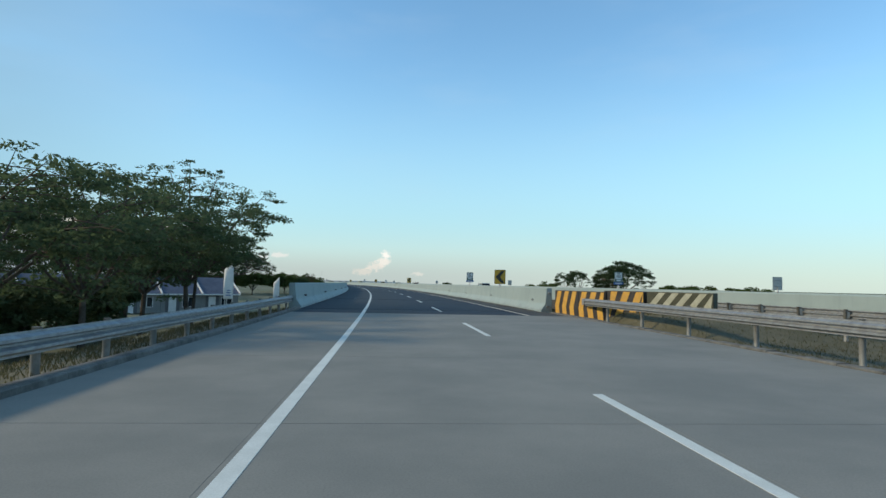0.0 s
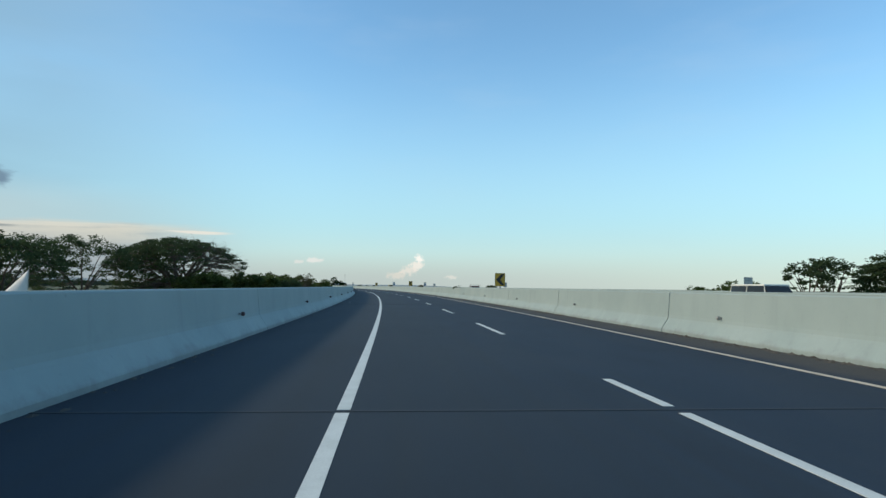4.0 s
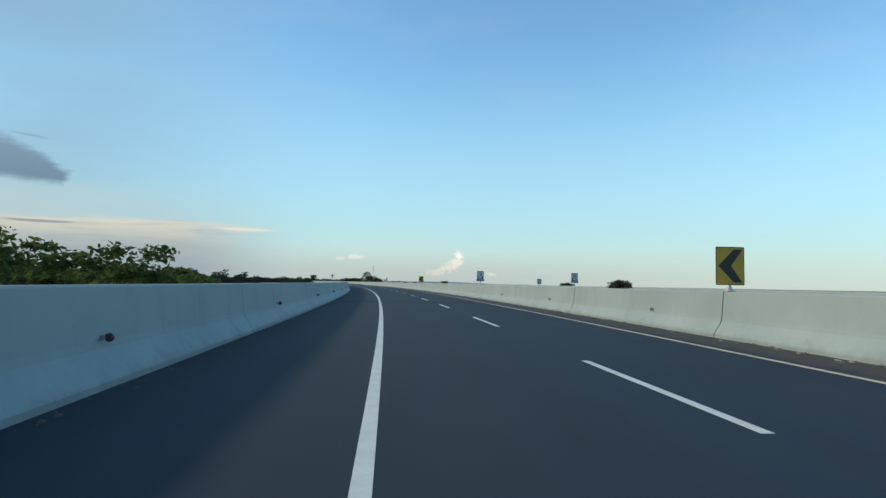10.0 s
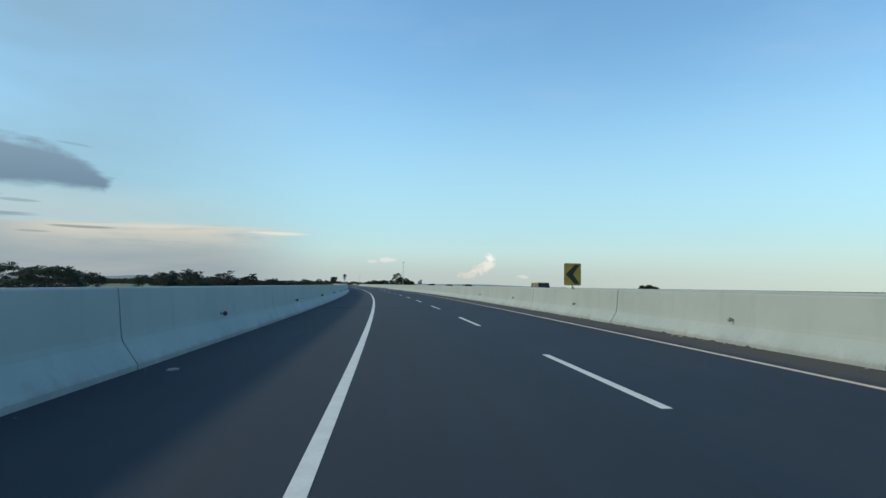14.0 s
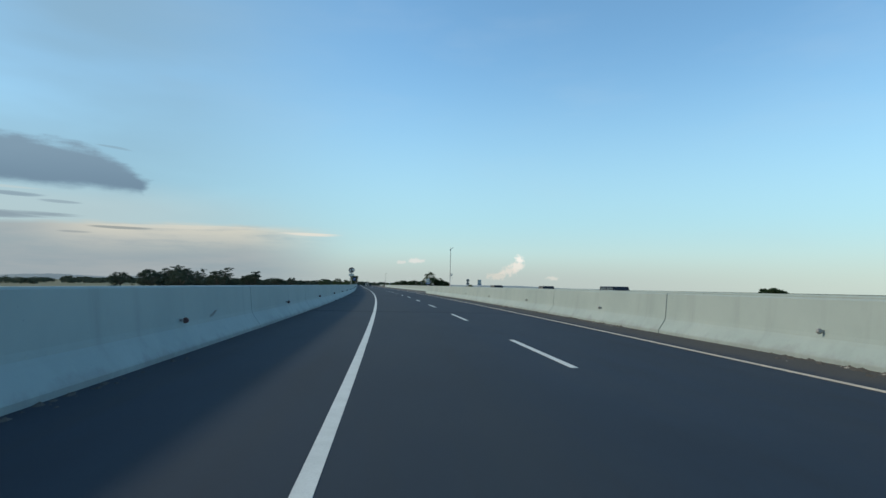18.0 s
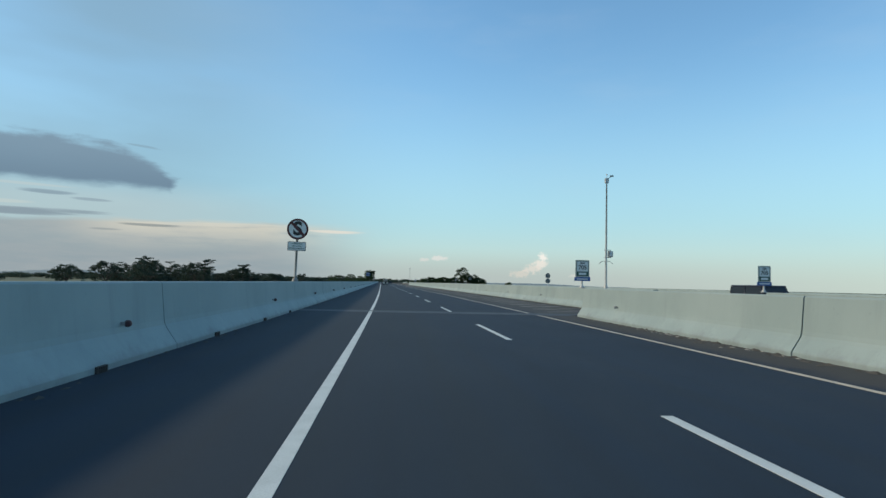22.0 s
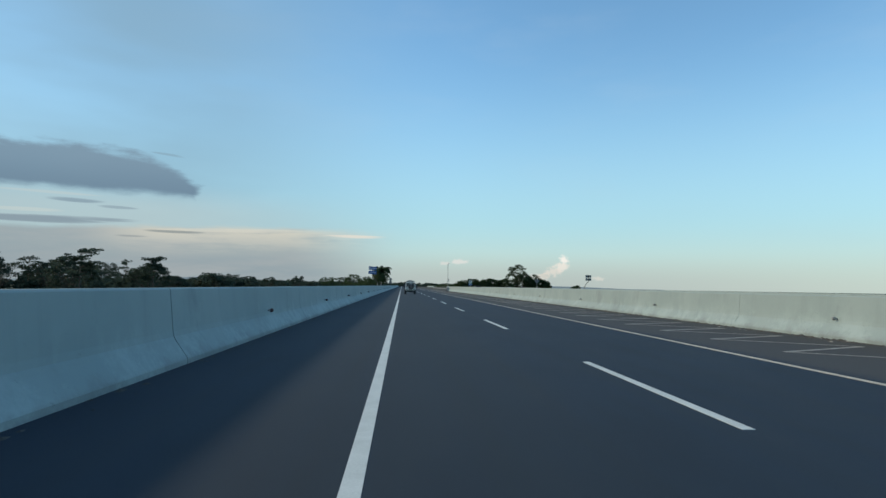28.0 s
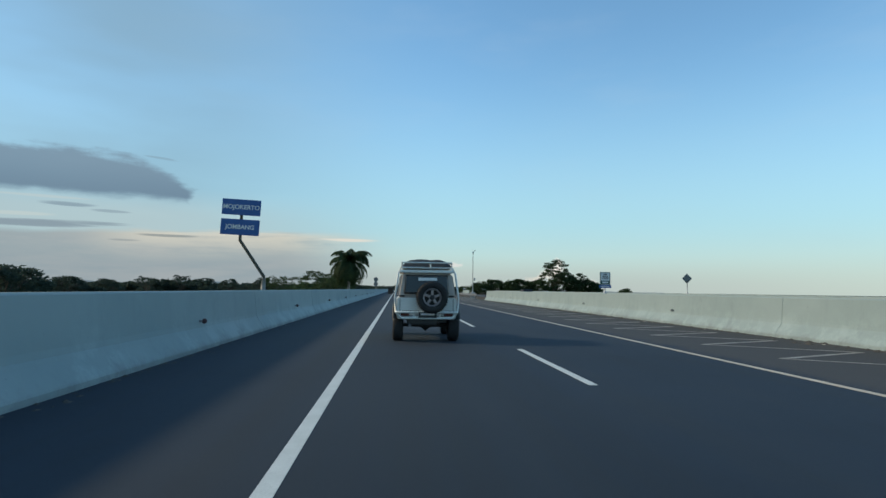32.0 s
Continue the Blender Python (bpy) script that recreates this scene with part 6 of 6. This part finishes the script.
    tube(bm, [(-0.38, 0.6, 0.42), (-0.38, 0.02, 0.40), (-0.38, -0.06, 0.38)], 0.035, 8)
    part("exhaust", bm, M_STEEL, e)
    # bonnet and windscreen frame, out of sight from behind
    bm = bmesh.new()
    box(bm, (0, 2.65, 1.00), (1.1, 1.0, 0.12), 0.05)
    part("bonnet", bm, M_CARW, e)
    # roof rack and its load
    rk = empty("roof_rack")
    rk.parent = e
    bm = bmesh.new()
    for z in (1.72, 1.84):
        tube(bm, [(-0.58, 0.02, z), (0.58, 0.02, z), (0.58, 1.6, z), (-0.58, 1.6, z), (-0.58, 0.02, z)], 0.017, 8)
    for y in (0.02, 0.55, 1.1, 1.6):
        for x in (-0.58, 0.58):
            tube(bm, [(x, y, 1.66), (x, y, 1.84)], 0.014, 6)
    for k in range(5):
        tube(bm, [(-0.58, 0.2 + 0.32 * k, 1.71), (0.58, 0.2 + 0.32 * k, 1.71)], 0.012, 6)
    tube(bm, [(0.08, 0.02, 1.72), (0.08, 0.02, 1.84)], 0.02, 6)
    part("rack_frame", bm, M_CARW, rk)
    V, F = [], []
    nx, ny = 26, 22
    for j in range(ny + 1):
        for i in range(nx + 1):
            u, v = i / nx * 2 - 1, j / ny
            hgt = 0.18 * (1 - abs(u) ** 5) * min(1, v * 6, (1 - v) * 6) ** 0.6 + 0.03 * noise.noise(Vector((u * 3, v * 5, 2)))
            V.append((u * 0.60, 0.06 + v * 1.5, 1.745 + max(hgt, 0)))
    for j in range(ny):
        for i in range(nx):
            a = j * (nx + 1) + i
            F.append((a, a + 1, a + nx + 2, a + nx + 1))
    b = len(V)
    V += [(-0.60, 0.06, 1.73), (0.60, 0.06, 1.73), (0.60, 1.56, 1.73), (-0.60, 1.56, 1.73)]
    F.append((b + 3, b + 2, b + 1, b))
    mesh_part("tarpaulin", V, F, M_TARP, rk, "dark tarpaulin over the load", smooth=True)
    return e


jeep(at(619.8, 1.58, 0.0) @ Matrix.Scale(1.075, 4))


def car(name, m, L, W, H, paint, label, cage=False, van=False):
    """A plain road car: y runs to its front."""
    e = empty(name, m)
    tagged(e, label, "car")
    bm = bmesh.new()
    zb = H * 0.55
    prof = [(-L / 2, 0.35), (-L / 2 + 0.05, zb), (L * 0.18, zb), (L / 2 - 0.15, zb * 0.9), (L / 2, 0.55), (L / 2 - 0.05, 0.3)]
    vs = [[bm.verts.new((x, y, z)) for y, z in prof] for x in (-W / 2, W / 2)]
    bm.faces.new(vs[0])
    bm.faces.new(list(reversed(vs[1])))
    for i in range(len(prof)):
        j = (i + 1) % len(prof)
        bm.faces.new((vs[0][j], vs[0][i], vs[1][i], vs[1][j]))
    bmesh.ops.recalc_face_normals(bm, faces=bm.faces)
    bmesh.ops.bevel(bm, geom=list(bm.edges), offset=0.06, segments=3, affect="EDGES")
    part("body", bm, paint, e)
    y0, y1 = -L / 2 + 0.1, (L * 0.38 if van else L * 0.2)
    t0, t1 = y0 + (0.1 if van else 0.35), y1 - 0.55
    bm = bmesh.new()
    k = 0.86
    lo = [(-W / 2 * 0.97, y0, zb), (W / 2 * 0.97, y0, zb), (W / 2 * 0.97, y1, zb), (-W / 2 * 0.97, y1, zb)]
    hi = [(-W / 2 * k, t0, H - 0.06), (W / 2 * k, t0, H - 0.06), (W / 2 * k, t1, H - 0.06), (-W / 2 * k, t1, H - 0.06)]
    a, b = [bm.verts.new(v) for v in lo], [bm.verts.new(v) for v in hi]
    bm.faces.new(list(reversed(a)))
    bm.faces.new(b)
    for i in range(4):
        bm.faces.new((a[i], a[(i + 1) % 4], b[(i + 1) % 4], b[i]))
    bmesh.ops.bevel(bm, geom=list(bm.edges), offset=0.04, segments=2, affect="EDGES")
    part("glasshouse", bm, M_GLASS, e, "dark glazed upper body")
    bm = bmesh.new()
    box(bm, (0, (t0 + t1) / 2, H - 0.04), (W * k + 0.04, t1 - t0 + 0.05, 0.10), 0.04)
    part("roof", bm, paint, e)
    for sg in (-1, 1):
        for yy in ((t0 + t1) / 2, t0 * 0.5 + y0 * 0.5, t1 * 0.5 + y1 * 0.5):
            bm = bmesh.new()
            tube(bm, [(sg * W / 2 * 0.97, yy, zb), (sg * W / 2 * k, min(max(yy, t0), t1), H - 0.06)], 0.03, 6)
            part("pillar", bm, paint, e)
        for yy in (-L * 0.31, L * 0.31):
            wheel(e, sg * (W / 2 - 0.1), yy, 0.31, 0.2)
        bm = bmesh.new()
        box(bm, (sg * (W / 2 + 0.09), y1 - 0.35, zb + 0.08), (0.16, 0.08, 0.12), 0.03)
        part("wing_mirror", bm, M_BLACK, e)
        bm = bmesh.new()
        box(bm, (sg * W * 0.38, -L / 2 - 0.01, zb - 0.12), (0.22, 0.05, 0.16), 0.02)
        part("tail_lamp", bm, M_LAMP, e)
        bm = bmesh.new()
        box(bm, (sg * W * 0.36, L / 2 - 0.02, 0.62), (0.3, 0.06, 0.14), 0.03)
        part("head_lamp", bm, M_SIGNW, e)
    if cage:
        bm = bmesh.new()
        for z in (H * 0.7, H, H + 0.22):
            tube(bm, [(-W / 2, -L / 2, z), (W / 2, -L / 2, z), (W / 2, t1, z), (-W / 2, t1, z), (-W / 2, -L / 2, z)], 0.02, 6)
        for x in (-W / 2, W / 2):
            for kk in range(5):
                y = -L / 2 + (t1 + L / 2) * kk / 4
                tube(bm, [(x, y, zb), (x, y, H + 0.22)], 0.02, 6)
        part("load_cage", bm, M_STEELW, e, "pale tubular load cage")
    return e


M_YCAR = mottled("yellow_car_paint", (0.55, 0.45, 0.03), (0.48, 0.40, 0.03), 0.4, scale=1.2, bump=0.02)
M_BCAR = mottled("dark_blue_car_paint", (0.03, 0.035, 0.06), (0.04, 0.045, 0.07), 0.35, scale=1.2, bump=0.02)
M_RCAR = mottled("dull_red_car_paint", (0.30, 0.07, 0.05), (0.25, 0.06, 0.05), 0.4, scale=1.2, bump=0.02)
car("car", at(398.3, 22.9, -0.02, 180), 4.4, 1.75, 1.58, M_BCAR, "black car on the opposite carriageway", van=True)
car("car", at(420.2, 22.9, -0.02, 180), 4.0, 1.7, 1.56, M_BCAR, "low black car on the opposite carriageway")
car("van", at(344.0, 22.0, -0.02, 180), 4.2, 1.65, 1.85, M_YCAR, "yellow van on the opposite carriageway", van=True)
car("car", at(450.6, 22.9, -0.02, 180), 4.2, 1.75, 1.62, M_BCAR, "dark blue car on the opposite carriageway", van=True)
car("pickup", at(199.0, 22.0, -0.02, 180), 4.6, 1.7, 1.55, M_RCAR, "dull red pickup with a tubular load cage on the opposite carriageway", cage=True)
car("car", at(109.0, 22.0, -0.02, 180), 4.4, 1.7, 1.66, M_CARW, "white car on the opposite carriageway", van=True)
car("car", at(702.0, 22.5, -0.02, 180), 4.4, 1.7, 1.5, M_BCAR, "dark car on the opposite carriageway")
car("car", at(742.0, 1.8, 0.0), 4.2, 1.7, 1.65, M_BCAR, "dark car far ahead on the lane", van=True)
car("car", at(757.0, 5.4, 0.0), 4.2, 1.7, 1.5, M_BCAR, "dark car far ahead on the inner lane")


# ---------------------------------------------------------------- grass beside the approach
def blades(name, label, spots, mat, seed):
    rng = np.random.default_rng(seed)
    V, F = [], []
    for s, x, z, h in spots:
        p = P(s, x, z)
        a = rng.uniform(0, 6.283)
        d = Vector((math.cos(a), math.sin(a), 0)) * 0.012
        lean = Vector((rng.normal() * 0.35, rng.normal() * 0.35, 1.0)) * h
        b = len(V)
        V += [p - d, p + d, p + lean * 0.6 + d * 0.6, p + lean]
        F += [(b, b + 1, b + 2), (b, b + 2, b + 3)]
    ob = mesh_part(name, V, F, mat)
    tagged(ob, label, "grass", kind="stuff")


M_BLADE = make_leaf("dry_grass_blades", (0.085, 0.080, 0.042), (0.135, 0.118, 0.066), (0.070, 0.082, 0.038))
rg = np.random.default_rng(15)
sp = []
for _ in range(15000):
    s, x = rg.uniform(-4, 28.4), 9.1 + 8.0 * rg.uniform(0, 1) ** 1.4
    z = max(float(np.interp(x, (9.0, 9.6, 13, 17.9), (-0.06, -0.12, -0.22, -0.05))), mound_z(s, x))
    sp.append((s, x, z - 0.01, rg.uniform(0.03, 0.10)))
blades("median_grass_blades", "dry brownish grass in the median", sp, M_BLADE, 16)
sp = []
for _ in range(13000):
    s, x = rg.uniform(2, 30), -3.4 - 5.2 * rg.uniform(0, 1) ** 1.2
    z = float(np.interp(-x, (3.0, 4.2, 6.5, 9.0), (-0.03, -0.1, -0.5, -1.6)))
    sp.append((s, x, z - 0.01, rg.uniform(0.04, 0.15)))
blades("verge_grass_blades", "dry grass and weeds under the guardrail", sp, M_BLADE, 17)
M_DIRTYK = mottled("earth_stained_concrete", (0.085, 0.085, 0.078), (0.19, 0.188, 0.175), 0.95, scale=2.5, fine=30, bump=0.5, dist=0.02)
rk = random.Random(21)
# kerb strip under the left guardrail and a low kerb on the median side
for x0, x1, nm in ((-3.28, -3.02, "kerb_west"), (9.02, 9.30, "kerb_median")):
    e = empty(nm)
    tagged(e, "low grey concrete kerb edging the slab pavement", "kerb", kind="structure")
    s = -40.0
    while s < 28.5:
        b = min(s + 1.0, 28.6)
        bm = bmesh.new()
        h = 0.09 if x0 < 0 else 0.025 + 0.03 * rk.random()
        loft(bm, [(x0, -0.3), (x0, h - 0.02), (x0 + 0.03, h), (x1 - 0.03, h), (x1, h - 0.02), (x1, -0.3)], s + 0.006, b - 0.006, 1)
        part("kerb_stone", bm, M_DIRTYK, e)
        s = b
# drain pipes out of the wall's end face
e = empty("wall_end_pipes", at(29.3, 9.0, 0))
tagged(e, "two pale pipe ends in the face of the median wall", "pipe")
for x, z in ((0.14, 0.95), (0.05, 0.28)):
    bm = bmesh.new()
    lathe(bm, [(-0.12, 0.045), (-0.12, 0.06), (0.06, 0.06), (0.06, 0.045)], "y", 16, (x + 0.05, 0, z), close=True)
    part("pipe", bm, M_LITTER, e)


# clods and ragged dirt at the foot of the walls
def clods(name, label, spans, mat, seed, n, size, category="dirt"):
    rng = np.random.default_rng(seed)
    V, F = [], []
    for _ in range(n):
        s0, s1, x0, x1 = spans[rng.integers(len(spans))]
        s = rng.uniform(s0, s1)
        dens = 0.5 + 0.5 * math.sin(s * 0.31) * math.sin(s * 0.073 + 1)
        if rng.uniform() > dens:
            continue
        x = x1 - (x1 - x0) * abs(rng.normal()) * 0.45
        r = size * rng.uniform(0.4, 1.5)
        h = r * rng.uniform(0.25, 0.55)
        b = len(V)
        k = 5
        q0 = rng.uniform(0, 6.28)
        for j in range(k):
            q = q0 + 2 * math.pi * j / k
            V.append(P(s + math.sin(q) * r * rng.uniform(0.8, 2.4), min(x + math.cos(q) * r * rng.uniform(0.6, 1.1), max(x1, x0) + 0.02), -0.003))
        V.append(P(s, x, h))
        for j in range(k):
            F.append((b + j, b + (j + 1) % k, b + k))
    ob = mesh_part(name, V, F, mat)
    tagged(ob, label, category, kind="stuff")


M_CLOD = mottled("crumbled_earth", (0.048, 0.046, 0.042), (0.088, 0.083, 0.075), 0.95, scale=3, fine=25)
M_CRUMB = mottled("pale_mortar_crumbs", (0.34, 0.33, 0.30), (0.22, 0.21, 0.19), 0.9, scale=4, fine=30)
clods("toe_dirt", "dark crumbled earth along the foot of the median wall", [(30, 442, 8.3, 8.76), (442, 690, 11.6, 12.3)], M_CLOD, 31, 9000, 0.07)
clods("toe_crumbs", "pale mortar crumbs along the foot of the median wall", [(200, 442, 8.4, 8.74), (442, 690, 11.7, 12.28)], M_CRUMB, 32, 1500, 0.05)
clods("toe_dirt", "thin dark dirt along the foot of the outer wall", [(32, 700, -2.75, -3.07)], M_CLOD, 33, 4000, 0.045)
